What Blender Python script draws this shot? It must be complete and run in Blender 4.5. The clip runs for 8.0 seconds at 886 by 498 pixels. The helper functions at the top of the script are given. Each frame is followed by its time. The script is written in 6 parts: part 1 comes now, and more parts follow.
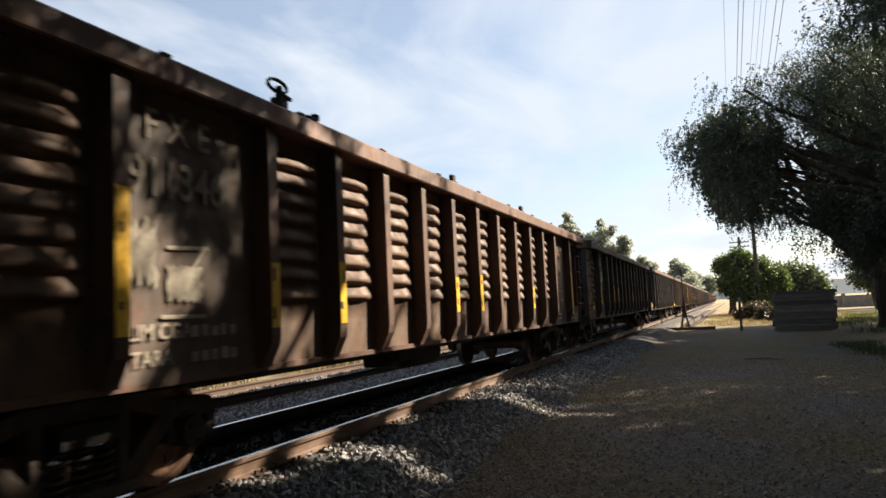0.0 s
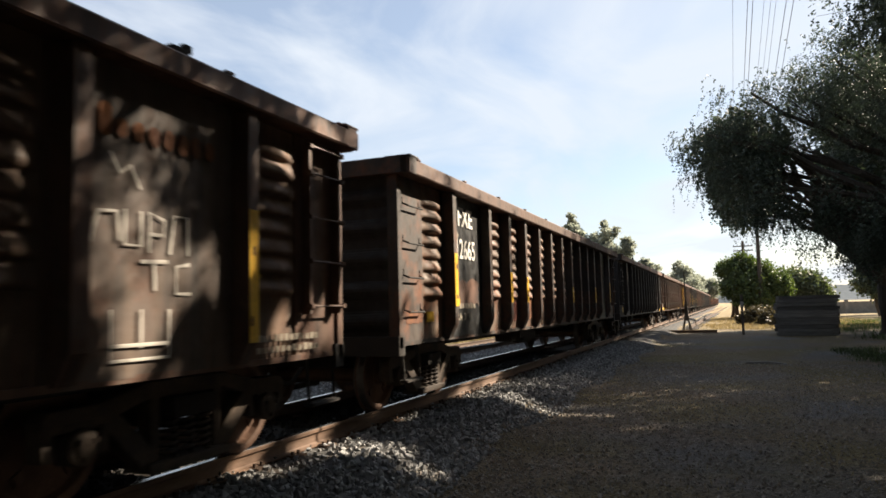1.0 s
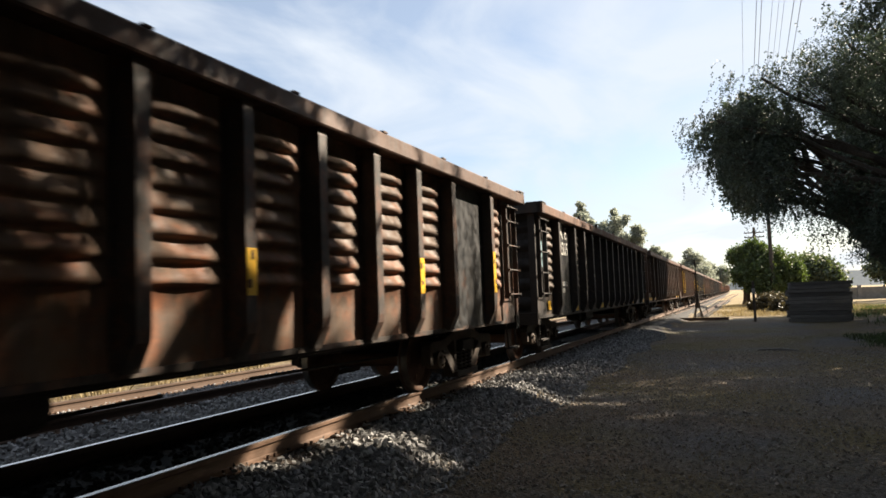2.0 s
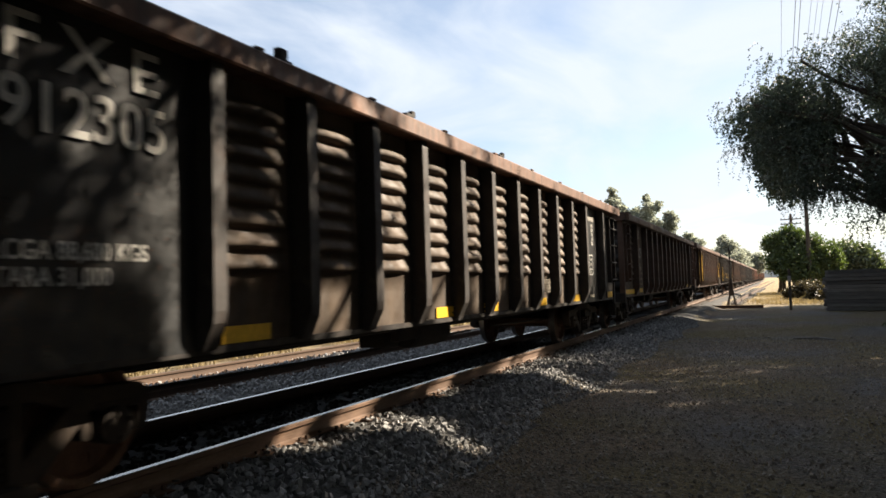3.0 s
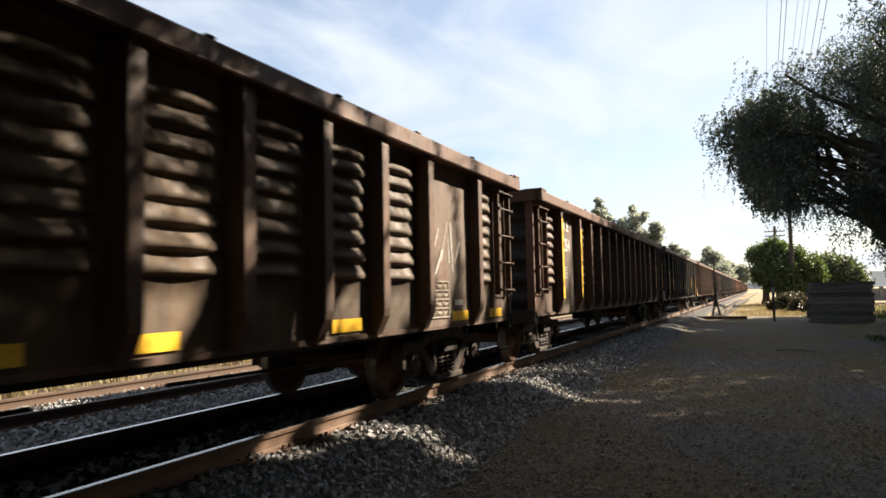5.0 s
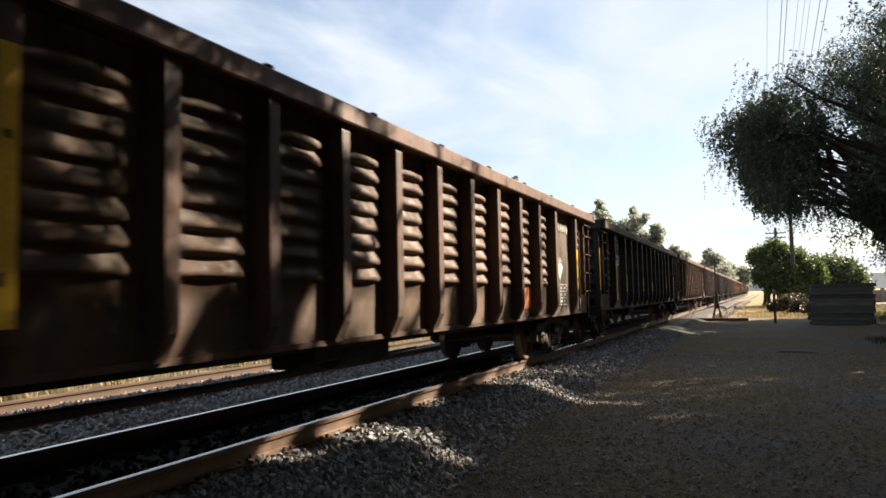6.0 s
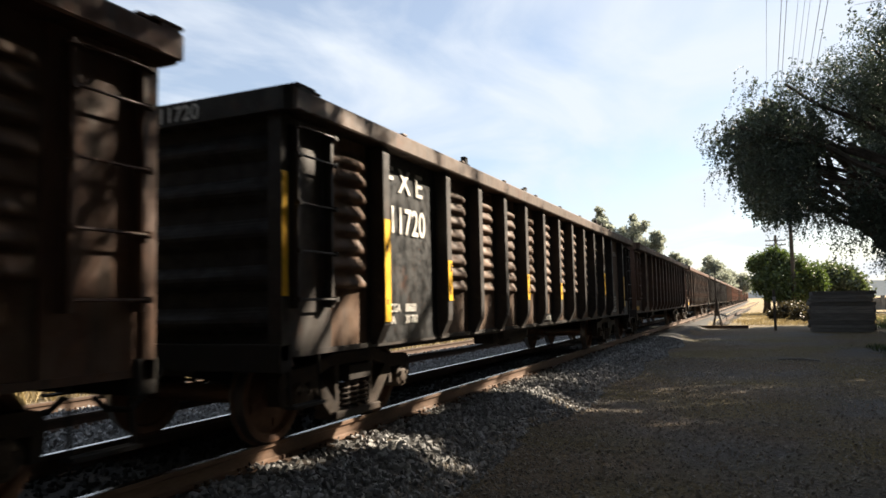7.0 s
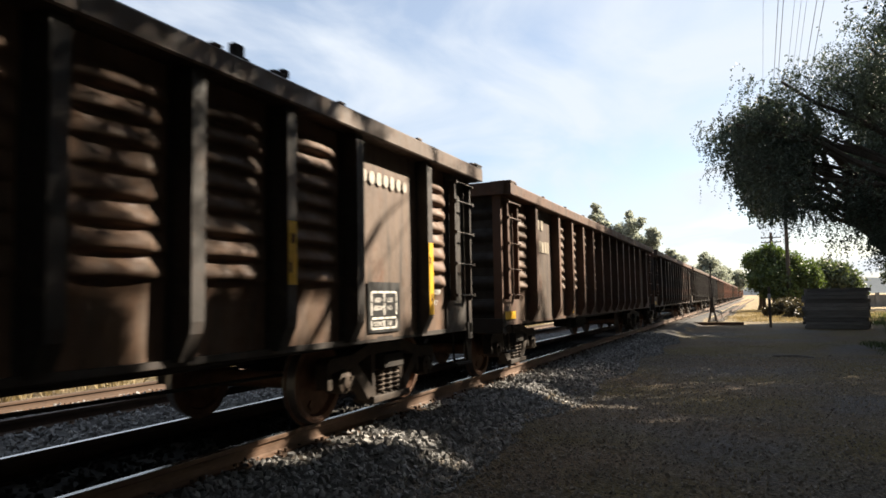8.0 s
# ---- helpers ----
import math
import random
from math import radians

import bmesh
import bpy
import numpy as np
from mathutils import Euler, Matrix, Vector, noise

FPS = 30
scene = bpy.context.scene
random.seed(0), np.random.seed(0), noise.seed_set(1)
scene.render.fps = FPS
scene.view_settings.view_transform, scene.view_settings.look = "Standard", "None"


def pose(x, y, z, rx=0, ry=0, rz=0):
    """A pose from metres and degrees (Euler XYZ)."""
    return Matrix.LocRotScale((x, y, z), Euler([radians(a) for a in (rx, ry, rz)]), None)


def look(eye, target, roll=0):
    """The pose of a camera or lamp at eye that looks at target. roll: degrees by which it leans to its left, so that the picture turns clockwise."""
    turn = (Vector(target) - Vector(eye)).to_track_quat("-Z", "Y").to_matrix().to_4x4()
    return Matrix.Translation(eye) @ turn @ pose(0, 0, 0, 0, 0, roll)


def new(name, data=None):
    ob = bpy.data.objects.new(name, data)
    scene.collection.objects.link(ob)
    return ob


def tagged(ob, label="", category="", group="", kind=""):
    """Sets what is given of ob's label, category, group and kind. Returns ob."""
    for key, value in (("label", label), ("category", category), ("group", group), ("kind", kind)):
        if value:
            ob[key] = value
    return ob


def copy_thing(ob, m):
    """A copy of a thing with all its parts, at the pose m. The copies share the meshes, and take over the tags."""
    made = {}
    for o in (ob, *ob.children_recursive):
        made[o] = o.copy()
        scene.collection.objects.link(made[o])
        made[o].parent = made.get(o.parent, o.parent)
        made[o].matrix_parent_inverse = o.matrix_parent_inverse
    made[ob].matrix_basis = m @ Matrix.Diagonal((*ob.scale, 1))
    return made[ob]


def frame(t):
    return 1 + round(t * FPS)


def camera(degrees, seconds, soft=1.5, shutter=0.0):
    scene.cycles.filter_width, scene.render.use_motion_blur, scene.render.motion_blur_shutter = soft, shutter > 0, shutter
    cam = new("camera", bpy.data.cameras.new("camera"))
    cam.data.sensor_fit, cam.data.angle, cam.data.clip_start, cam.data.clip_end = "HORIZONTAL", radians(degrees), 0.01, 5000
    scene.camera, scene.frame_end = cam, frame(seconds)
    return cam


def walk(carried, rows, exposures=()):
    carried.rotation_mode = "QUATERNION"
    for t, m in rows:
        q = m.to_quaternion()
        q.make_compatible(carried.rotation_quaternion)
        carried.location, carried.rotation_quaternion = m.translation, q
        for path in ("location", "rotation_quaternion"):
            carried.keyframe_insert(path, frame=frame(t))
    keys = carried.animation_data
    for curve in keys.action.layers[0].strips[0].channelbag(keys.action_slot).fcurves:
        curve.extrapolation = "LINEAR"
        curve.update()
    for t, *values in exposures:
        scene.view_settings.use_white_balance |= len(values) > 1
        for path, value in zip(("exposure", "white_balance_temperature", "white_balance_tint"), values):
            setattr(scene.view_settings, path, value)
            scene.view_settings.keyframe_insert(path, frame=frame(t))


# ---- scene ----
# Metres: x to the right of the line, y along the track, z = 0 on the rail heads.
EYE = (0.0, 0.0, 1.21)
cam = camera(64.5, 8.0, soft=1.6, shutter=0.12)
AIM = [  # seconds, yaw, pitch, roll
    (0.0, 21.74, 5.12, 2.66), (0.5, 21.77, 5.14, 2.09), (1.0, 21.89, 4.94, 1.46), (1.5, 21.90, 4.74, 1.78),
    (3.0, 25.14, 3.12, 1.78), (3.5, 25.59, 3.50, 0.99), (4.0, 24.85, 3.45, 1.17), (4.5, 24.47, 3.50, 1.20),
    (5.0, 24.03, 3.75, 1.18), (6.5, 24.12, 4.09, 1.22), (7.0, 24.09, 4.49, 1.17), (7.5, 24.00, 4.74, 1.19),
    (8.0, 23.77, 4.16, 1.01)]
walk(cam, [(t, pose(*EYE, 90 + pitch, roll, yaw)) for t, yaw, pitch, roll in AIM], exposures=[(0, 1.72), (1.5, 1.72), (3.0, 1.82), (5.0, 1.84), (6.5, 1.80), (8, 1.76)])

# ---- light ----
SUN_AZ, SUN_EL = 40.0, 33.5      # degrees from the track's far direction towards the path's side, and above the ground
SUN_DIR = Vector((math.sin(radians(SUN_AZ)) * math.cos(radians(SUN_EL)),
                  math.cos(radians(SUN_AZ)) * math.cos(radians(SUN_EL)), math.sin(radians(SUN_EL))))
sun = new("sun", bpy.data.lights.new("sun", "SUN"))
sun.data.energy, sun.data.angle, sun.data.color = 5.0, radians(0.6), (1.0, 0.86, 0.68)
sun.matrix_basis = look((20, 30, 30), Vector((20, 30, 30)) - SUN_DIR)


def link(nt, a, b):
    nt.links.new(a, b)


def make_world():
    world = bpy.data.worlds.new("sky")
    scene.world = world
    world.use_nodes = True
    nt = world.node_tree
    nt.nodes.clear()
    N = nt.nodes.new
    out, bg = N("ShaderNodeOutputWorld"), N("ShaderNodeBackground")
    sky = N("ShaderNodeTexSky")
    sky.sky_type, sky.sun_disc = "NISHITA", False
    sky.sun_elevation, sky.sun_rotation = radians(SUN_EL), radians(SUN_AZ)
    sky.air_density, sky.dust_density, sky.ozone_density = 1.0, 0.9, 1.0
    # thin high cloud, drawn on a flat layer overhead
    tc, sep = N("ShaderNodeTexCoord"), N("ShaderNodeSeparateXYZ")
    link(nt, tc.outputs["Generated"], sep.inputs[0])
    up = N("ShaderNodeMath"); up.operation = "ADD"; up.inputs[1].default_value = 0.16
    link(nt, sep.outputs["Z"], up.inputs[0])
    mx = N("ShaderNodeMath"); mx.operation = "MAXIMUM"; mx.inputs[1].default_value = 0.05
    link(nt, up.outputs[0], mx.inputs[0])
    cx, cy, comb = N("ShaderNodeMath"), N("ShaderNodeMath"), N("ShaderNodeCombineXYZ")
    for node, axis in ((cx, "X"), (cy, "Y")):
        node.operation = "DIVIDE"
        link(nt, sep.outputs[axis], node.inputs[0])
        link(nt, mx.outputs[0], node.inputs[1])
    link(nt, cx.outputs[0], comb.inputs["X"])
    link(nt, cy.outputs[0], comb.inputs["Y"])
    mp = N("ShaderNodeMapping")
    mp.inputs["Rotation"].default_value = (0, 0, radians(62))
    mp.inputs["Scale"].default_value = (0.95, 0.62, 1)
    link(nt, comb.outputs[0], mp.inputs[0])
    n1 = N("ShaderNodeTexNoise")
    n1.inputs["Scale"].default_value, n1.inputs["Detail"].default_value = 1.7, 8
    n1.inputs["Roughness"].default_value, n1.inputs["Distortion"].default_value = 0.52, 0.9
    link(nt, mp.outputs[0], n1.inputs["Vector"])
    ramp = N("ShaderNodeValToRGB")
    ramp.color_ramp.elements[0].position, ramp.color_ramp.elements[1].position = 0.40, 0.64
    ramp.color_ramp.elements[0].color, ramp.color_ramp.elements[1].color = (0.30, 0.30, 0.30, 1), (0.93, 0.93, 0.93, 1)
    link(nt, n1.outputs["Fac"], ramp.inputs[0])
    mix = N("ShaderNodeMix"); mix.data_type = "RGBA"
    link(nt, ramp.outputs["Color"], mix.inputs["Factor"])
    link(nt, sky.outputs[0], mix.inputs["A"])
    # cloud lit from behind glows, cloud opposite the sun is dull
    dot = N("ShaderNodeVectorMath"); dot.operation = "DOT_PRODUCT"
    link(nt, tc.outputs["Generated"], dot.inputs[0])
    dot.inputs[1].default_value = SUN_DIR
    fwd = N("ShaderNodeMapRange")
    fwd.inputs["From Min"].default_value, fwd.inputs["From Max"].default_value = -0.75, 0.0
    fwd.inputs["To Min"].default_value, fwd.inputs["To Max"].default_value = 0.28, 1.0
    link(nt, dot.outputs["Value"], fwd.inputs["Value"])
    lit = N("ShaderNodeMix"); lit.data_type = "RGBA"; lit.blend_type = "MULTIPLY"
    lit.inputs["Factor"].default_value = 1.0
    lit.inputs["A"].default_value = (5.2, 5.6, 6.15, 1)
    link(nt, fwd.outputs[0], lit.inputs["B"])
    link(nt, lit.outputs["Result"], mix.inputs["B"])
    link(nt, mix.outputs["Result"], bg.inputs["Color"])
    bg.inputs["Strength"].default_value = 0.050
    link(nt, bg.outputs[0], out.inputs[0])


make_world()


# ---- materials ----
def shader(name, rough=0.8, metal=0.0):
    m = bpy.data.materials.new(name)
    m.use_nodes = True
    b = m.node_tree.nodes["Principled BSDF"]
    b.inputs["Roughness"].default_value, b.inputs["Metallic"].default_value = rough, metal
    return m, m.node_tree, b


def coords(nt, scale=(1, 1, 1), space="Object"):
    tc, mp = nt.nodes.new("ShaderNodeTexCoord"), nt.nodes.new("ShaderNodeMapping")
    mp.inputs["Scale"].default_value = scale
    link(nt, tc.outputs[space], mp.inputs[0])
    return mp.outputs[0]


def world_coords(nt, scale=(1, 1, 1)):
    g, mp = nt.nodes.new("ShaderNodeNewGeometry"), nt.nodes.new("ShaderNodeMapping")
    mp.inputs["Scale"].default_value = scale
    link(nt, g.outputs["Position"], mp.inputs[0])
    return mp.outputs[0]


def fbm(nt, vec, scale, detail=5, rough=0.6):
    n = nt.nodes.new("ShaderNodeTexNoise")
    n.inputs["Scale"].default_value, n.inputs["Detail"].default_value, n.inputs["Roughness"].default_value = scale, detail, rough
    link(nt, vec, n.inputs["Vector"])
    return n.outputs["Fac"]


def steps(nt, fac, lo, hi, a=(0, 0, 0), b=(1, 1, 1)):
    r = nt.nodes.new("ShaderNodeValToRGB")
    e = r.color_ramp.elements
    e[0].position, e[1].position, e[0].color, e[1].color = lo, hi, (*a, 1), (*b, 1)
    link(nt, fac, r.inputs[0])
    return r.outputs["Color"]


def blend(nt, fac, a, b, mode="MIX"):
    m = nt.nodes.new("ShaderNodeMix")
    m.data_type, m.blend_type = "RGBA", mode
    for value, socket in ((fac, m.inputs["Factor"]), (a, m.inputs["A"]), (b, m.inputs["B"])):
        if isinstance(value, (int, float)):
            socket.default_value = value
        elif isinstance(value, tuple):
            socket.default_value = (*value, 1)
        else:
            link(nt, value, socket)
    return m.outputs["Result"]


def bump(nt, b, height, strength=0.3, dist=0.01):
    n = nt.nodes.new("ShaderNodeBump")
    n.inputs["Strength"].default_value, n.inputs["Distance"].default_value = strength, dist
    link(nt, height, n.inputs["Height"])
    link(nt, n.outputs[0], b.inputs["Normal"])


def rnd(nt, island=False):
    if island:
        return nt.nodes.new("ShaderNodeNewGeometry").outputs["Random Per Island"]
    return nt.nodes.new("ShaderNodeObjectInfo").outputs["Random"]


def mottled(name, a, b, scale=4.0, rough=0.8, metal=0.0, fine=40.0, relief=0.3, dist=0.01, island=False, spread=0.35, space="Object", stretch=(1, 1, 1)):
    """Two colours in large and small grain, with a little difference from piece to piece."""
    m, nt, bs = shader(name, rough, metal)
    v = coords(nt, stretch, space) if space != "World" else world_coords(nt, stretch)
    c = blend(nt, steps(nt, fbm(nt, v, scale), 0.32, 0.68), a, b)
    c = blend(nt, 0.55, c, steps(nt, fbm(nt, v, fine, 3), 0.2, 0.8, (0.35, 0.35, 0.35), (1.0, 1.0, 1.0)), "MULTIPLY")
    c = blend(nt, 1.0, c, steps(nt, rnd(nt, island), 0.0, 1.0, (1 - spread,) * 3, (1 + spread,) * 3), "MULTIPLY")
    link(nt, c, bs.inputs["Base Color"])
    bump(nt, bs, fbm(nt, v, fine, 4), relief, dist)
    return m


def car_paint(name, paint, rust, amount=0.5, grime=(0.032, 0.023, 0.017), rough=0.62, dusty=0.35):
    """Old wagon paint: faded colour, rust blotches, dirt runs down the sheets, dust."""
    m, nt, bs = shader(name, rough)
    v = coords(nt)
    run = coords(nt, (1.0, 9.0, 0.7))
    base = blend(nt, steps(nt, fbm(nt, v, 1.3, 6), 0.3, 0.7), paint, tuple(min(1, 1.6 * c + 0.004) for c in paint))
    base = blend(nt, 1.0, base, steps(nt, rnd(nt), 0.0, 1.0, (0.72,) * 3, (1.28,) * 3), "MULTIPLY")
    blot = steps(nt, fbm(nt, v, 2.6, 8, 0.7), 0.62 - 0.22 * amount, 0.80 - 0.22 * amount)
    rusty = blend(nt, steps(nt, fbm(nt, v, 16, 5), 0.3, 0.7), rust, tuple(0.45 * c for c in rust))
    base = blend(nt, blot, base, rusty)
    dirt = steps(nt, fbm(nt, run, 1.1, 6, 0.65), 0.48, 0.74)
    base = blend(nt, dirt, base, grime)
    dust = steps(nt, fbm(nt, coords(nt, (1, 4.0, 0.5)), 1.7, 5), 0.52, 0.80)
    base = blend(nt, blend(nt, 1.0, dust, (dusty,) * 3, "MULTIPLY"), base, (0.19, 0.128, 0.074))
    chips = steps(nt, fbm(nt, v, 38, 3, 0.5), 0.66, 0.70)
    base = blend(nt, blend(nt, 1.0, chips, (0.6,) * 3, "MULTIPLY"), base, rusty)
    scrape = steps(nt, fbm(nt, coords(nt, (1, 26.0, 1.6)), 1.0, 4, 0.7), 0.66, 0.76)
    base = blend(nt, blend(nt, 1.0, scrape, (0.30,) * 3, "MULTIPLY"), base, (0.22, 0.165, 0.115))
    link(nt, base, bs.inputs["Base Color"])
    link(nt, steps(nt, fbm(nt, v, 7, 5), 0.3, 0.7, (rough - 0.16,) * 3, (rough + 0.22,) * 3), bs.inputs["Roughness"])
    bump(nt, bs, fbm(nt, v, 30, 5), 0.25, 0.006)
    return m


RUST = (0.125, 0.050, 0.022)
PAINT = car_paint("paint_brown", (0.070, 0.034, 0.020), RUST, 0.55)
PAINT_BLACK = car_paint("paint_black", (0.020, 0.016, 0.014), (0.075, 0.034, 0.018), 0.32, (0.018, 0.014, 0.011), dusty=0.10)
PAINT_DARK = car_paint("paint_black_rusted", (0.028, 0.021, 0.017), (0.17, 0.062, 0.025), 0.62, dusty=0.2)
PAINT_OLIVE = car_paint("paint_dull_brown", (0.062, 0.034, 0.021), RUST, 0.65)
PAINT_RED = car_paint("paint_oxide_red", (0.17, 0.075, 0.046), (0.20, 0.085, 0.036), 0.45)
CHORD_RUST = car_paint("rusty_chord", (0.092, 0.044, 0.026), (0.135, 0.060, 0.029), 0.55, dusty=0.08)
CHORD_DARK = car_paint("dull_chord", (0.075, 0.050, 0.036), RUST, 0.40, dusty=0.2)
# shade between the wagons is put into this colour, near black on every car
END_SHADE = car_paint("shade_black_end", (0.012, 0.010, 0.009), (0.028, 0.015, 0.010), 0.4, (0.008, 0.007, 0.006), rough=0.75, dusty=0.0)
# side sheets carry more dust than the frame; lettered sheets were painted over
SHEETS = car_paint("dusty_brown_sheet", (0.078, 0.044, 0.026), (0.094, 0.046, 0.024), 0.40, (0.040, 0.027, 0.019), rough=0.74, dusty=0.24)
SHEETS_GREY = car_paint("dusty_grey_sheet", (0.067, 0.045, 0.028), (0.080, 0.045, 0.026), 0.30, (0.034, 0.025, 0.018), rough=0.74, dusty=0.24)
SHEETS_RUST = car_paint("rust_streaked_sheet", (0.086, 0.052, 0.032), (0.25, 0.088, 0.034), 0.60, (0.040, 0.028, 0.020), rough=0.74, dusty=0.24)
SIGN = car_paint("sign_sheet_brown", (0.078, 0.052, 0.037), RUST, 0.30)
SIGN_BLACK = car_paint("sign_sheet_black", (0.009, 0.010, 0.011), RUST, 0.08, (0.009, 0.009, 0.009), 0.42, 0.05)
UNDER = mottled("underframe_black", (0.012, 0.010, 0.009), (0.030, 0.022, 0.016), 3, 0.85, fine=30)
TRUCK_METAL = mottled("truck_grimy_steel", (0.026, 0.018, 0.013), (0.074, 0.049, 0.031), 5, 0.8, fine=45)
WHEEL_RUST = mottled("wheel_rust", (0.105, 0.050, 0.028), (0.21, 0.105, 0.058), 6, 0.7, fine=60, relief=0.2)
TREAD = mottled("tread_steel", (0.22, 0.20, 0.19), (0.34, 0.32, 0.30), 8, 0.4, 0.9, relief=0.05)
YELLOW = mottled("yellow_marking", (0.86, 0.47, 0.015), (0.93, 0.56, 0.025), 5, 0.5, fine=30, relief=0.05, spread=0.12)
WHITE = mottled("white_stencil", (0.70, 0.67, 0.61), (0.86, 0.84, 0.79), 7, 0.7, fine=25, relief=0.05, spread=0.1)
FADED = mottled("faded_stencil", (0.22, 0.18, 0.13), (0.42, 0.37, 0.29), 6, 0.75, fine=20, relief=0.05, spread=0.1)
CHALK = mottled("chalky_scrawl", (0.38, 0.34, 0.29), (0.58, 0.54, 0.48), 6, 0.8, fine=20, relief=0.05, spread=0.1)
ORANGE_TAG = mottled("orange_tag_paint", (0.72, 0.24, 0.10), (0.84, 0.32, 0.15), 5, 0.55, relief=0.05, spread=0.12)
RED_TAG = mottled("red_marking", (0.17, 0.040, 0.025), (0.30, 0.070, 0.035), 5, 0.6, relief=0.05)
ORANGE_DULL = mottled("dull_orange_paint", (0.36, 0.105, 0.036), (0.50, 0.160, 0.055), 4, 0.65, fine=20, relief=0.1)
BLUE_TAG = mottled("pale_blue_paint", (0.30, 0.52, 0.58), (0.42, 0.62, 0.66), 5, 0.6, relief=0.05)
PALE_TAG = mottled("pale_yellow_paint", (0.42, 0.40, 0.22), (0.56, 0.54, 0.32), 5, 0.6, relief=0.05)
GREEN_TAG = mottled("green_paint", (0.07, 0.15, 0.06), (0.12, 0.22, 0.09), 5, 0.6, relief=0.05)
RUST_RAW = mottled("bare_rust", (0.11, 0.038, 0.018), (0.30, 0.11, 0.035), 3.5, 0.85, fine=18, relief=0.2)
RUST_DARK = mottled("brown_rust", (0.055, 0.026, 0.016), (0.125, 0.052, 0.026), 3.0, 0.85, fine=18, relief=0.2)
RAIL_SIDE = mottled("rail_rust", (0.080, 0.046, 0.028), (0.150, 0.088, 0.054), 3, 0.75, fine=50, relief=0.25, stretch=(1, 0.3, 1))
RAIL_TOP = mottled("rail_head_steel", (0.42, 0.42, 0.43), (0.60, 0.60, 0.61), 4, 0.22, 1.0, relief=0.03, stretch=(6, 0.1, 1))
TIE_WOOD = mottled("creosoted_wood", (0.030, 0.024, 0.019), (0.07, 0.055, 0.042), 3, 0.9, fine=30, relief=0.6, stretch=(0.4, 4, 4))
STONE = mottled("ballast_stone", (0.185, 0.186, 0.192), (0.350, 0.344, 0.332), 9, 0.9, fine=60, relief=0.4, island=True, spread=0.45, space="World")
# stones between the rails, much darker than those on the shoulder
STONE_BLACK = mottled("near_black_stone", (0.022, 0.021, 0.020), (0.050, 0.047, 0.043), 9, 0.85, fine=60, relief=0.4, island=True, spread=0.4, space="World")
PEBBLE = mottled("path_pebble", (0.23, 0.207, 0.178), (0.38, 0.338, 0.290), 9, 0.9, fine=60, relief=0.05, dist=0.002, island=True, spread=0.25, space="World")
BARK = mottled("bark", (0.055, 0.042, 0.033), (0.11, 0.088, 0.068), 5, 0.95, fine=26, relief=0.9, dist=0.03, stretch=(2, 2, 0.5))
POLE_WOOD = mottled("pole_wood", (0.05, 0.04, 0.032), (0.09, 0.072, 0.057), 3, 0.9, fine=22, relief=0.5, stretch=(3, 3, 0.3))
OLD_WOOD = mottled("weathered_tie_wood", (0.15, 0.138, 0.125), (0.27, 0.25, 0.228), 3, 0.9, fine=24, relief=0.6, stretch=(0.5, 5, 5))
STEEL_DARK = mottled("dark_steel", (0.03, 0.028, 0.027), (0.07, 0.055, 0.045), 6, 0.6, 0.3, relief=0.1)
WIRE = mottled("wire_metal", (0.20, 0.20, 0.20), (0.28, 0.28, 0.28), 6, 0.5, 0.5, relief=0.0)
CONCRETE = mottled("pale_wall_plaster", (0.30, 0.28, 0.25), (0.44, 0.41, 0.38), 2, 0.9, fine=14, relief=0.2)
# blue-grey of distance haze mixed into the hills' own colour
HILL = mottled("far_hill_scrub_hazed", (0.16, 0.19, 0.21), (0.22, 0.25, 0.27), 0.01, 1.0, fine=0.05, relief=0.0)


def leaf(name, a, b, glow=0.35, tint=(1.5, 1.7, 0.7)):
    m, nt, bs = shader(name, 0.55)
    v = world_coords(nt)
    c = blend(nt, steps(nt, fbm(nt, v, 0.9, 4), 0.3, 0.7), a, b)
    c = blend(nt, 1.0, c, steps(nt, rnd(nt, True), 0, 1, (0.55,) * 3, (1.45,) * 3), "MULTIPLY")
    link(nt, c, bs.inputs["Base Color"])
    thin = nt.nodes.new("ShaderNodeBsdfTranslucent")
    link(nt, blend(nt, 1.0, c, tint, "MULTIPLY"), thin.inputs["Color"])
    mx = nt.nodes.new("ShaderNodeMixShader")
    mx.inputs[0].default_value = glow
    out = nt.nodes["Material Output"]
    link(nt, bs.outputs[0], mx.inputs[1])
    link(nt, thin.outputs[0], mx.inputs[2])
    link(nt, mx.outputs[0], out.inputs["Surface"])
    return m


LEAF_PEPPER = leaf("pepper_leaf", (0.046, 0.062, 0.046), (0.080, 0.100, 0.072), 0.24, (1.05, 1.15, 0.85))
LEAF_BRIGHT = leaf("bright_leaf", (0.050, 0.072, 0.026), (0.088, 0.112, 0.038), 0.32)
LEAF_GREY = leaf("grey_green_leaf", (0.075, 0.095, 0.060), (0.12, 0.135, 0.085), 0.25)
# paler than the near leaves: distance haze is put into the colour
LEAF_HAZED = leaf("hazed_leaf", (0.25, 0.265, 0.225), (0.33, 0.345, 0.295), 0.6, (1.05, 1.08, 1.0))
LEAF_DRY = leaf("dry_brush_leaf", (0.055, 0.048, 0.026), (0.105, 0.088, 0.045), 0.25, (1.1, 1.05, 0.8))
GRASS_DRY = leaf("dry_grass", (0.24, 0.19, 0.105), (0.36, 0.29, 0.165), 0.3, (1.1, 1.05, 0.8))
GRASS_GREEN = leaf("green_weed", (0.036, 0.060, 0.018), (0.062, 0.090, 0.026), 0.25, (1.2, 1.3, 0.7))


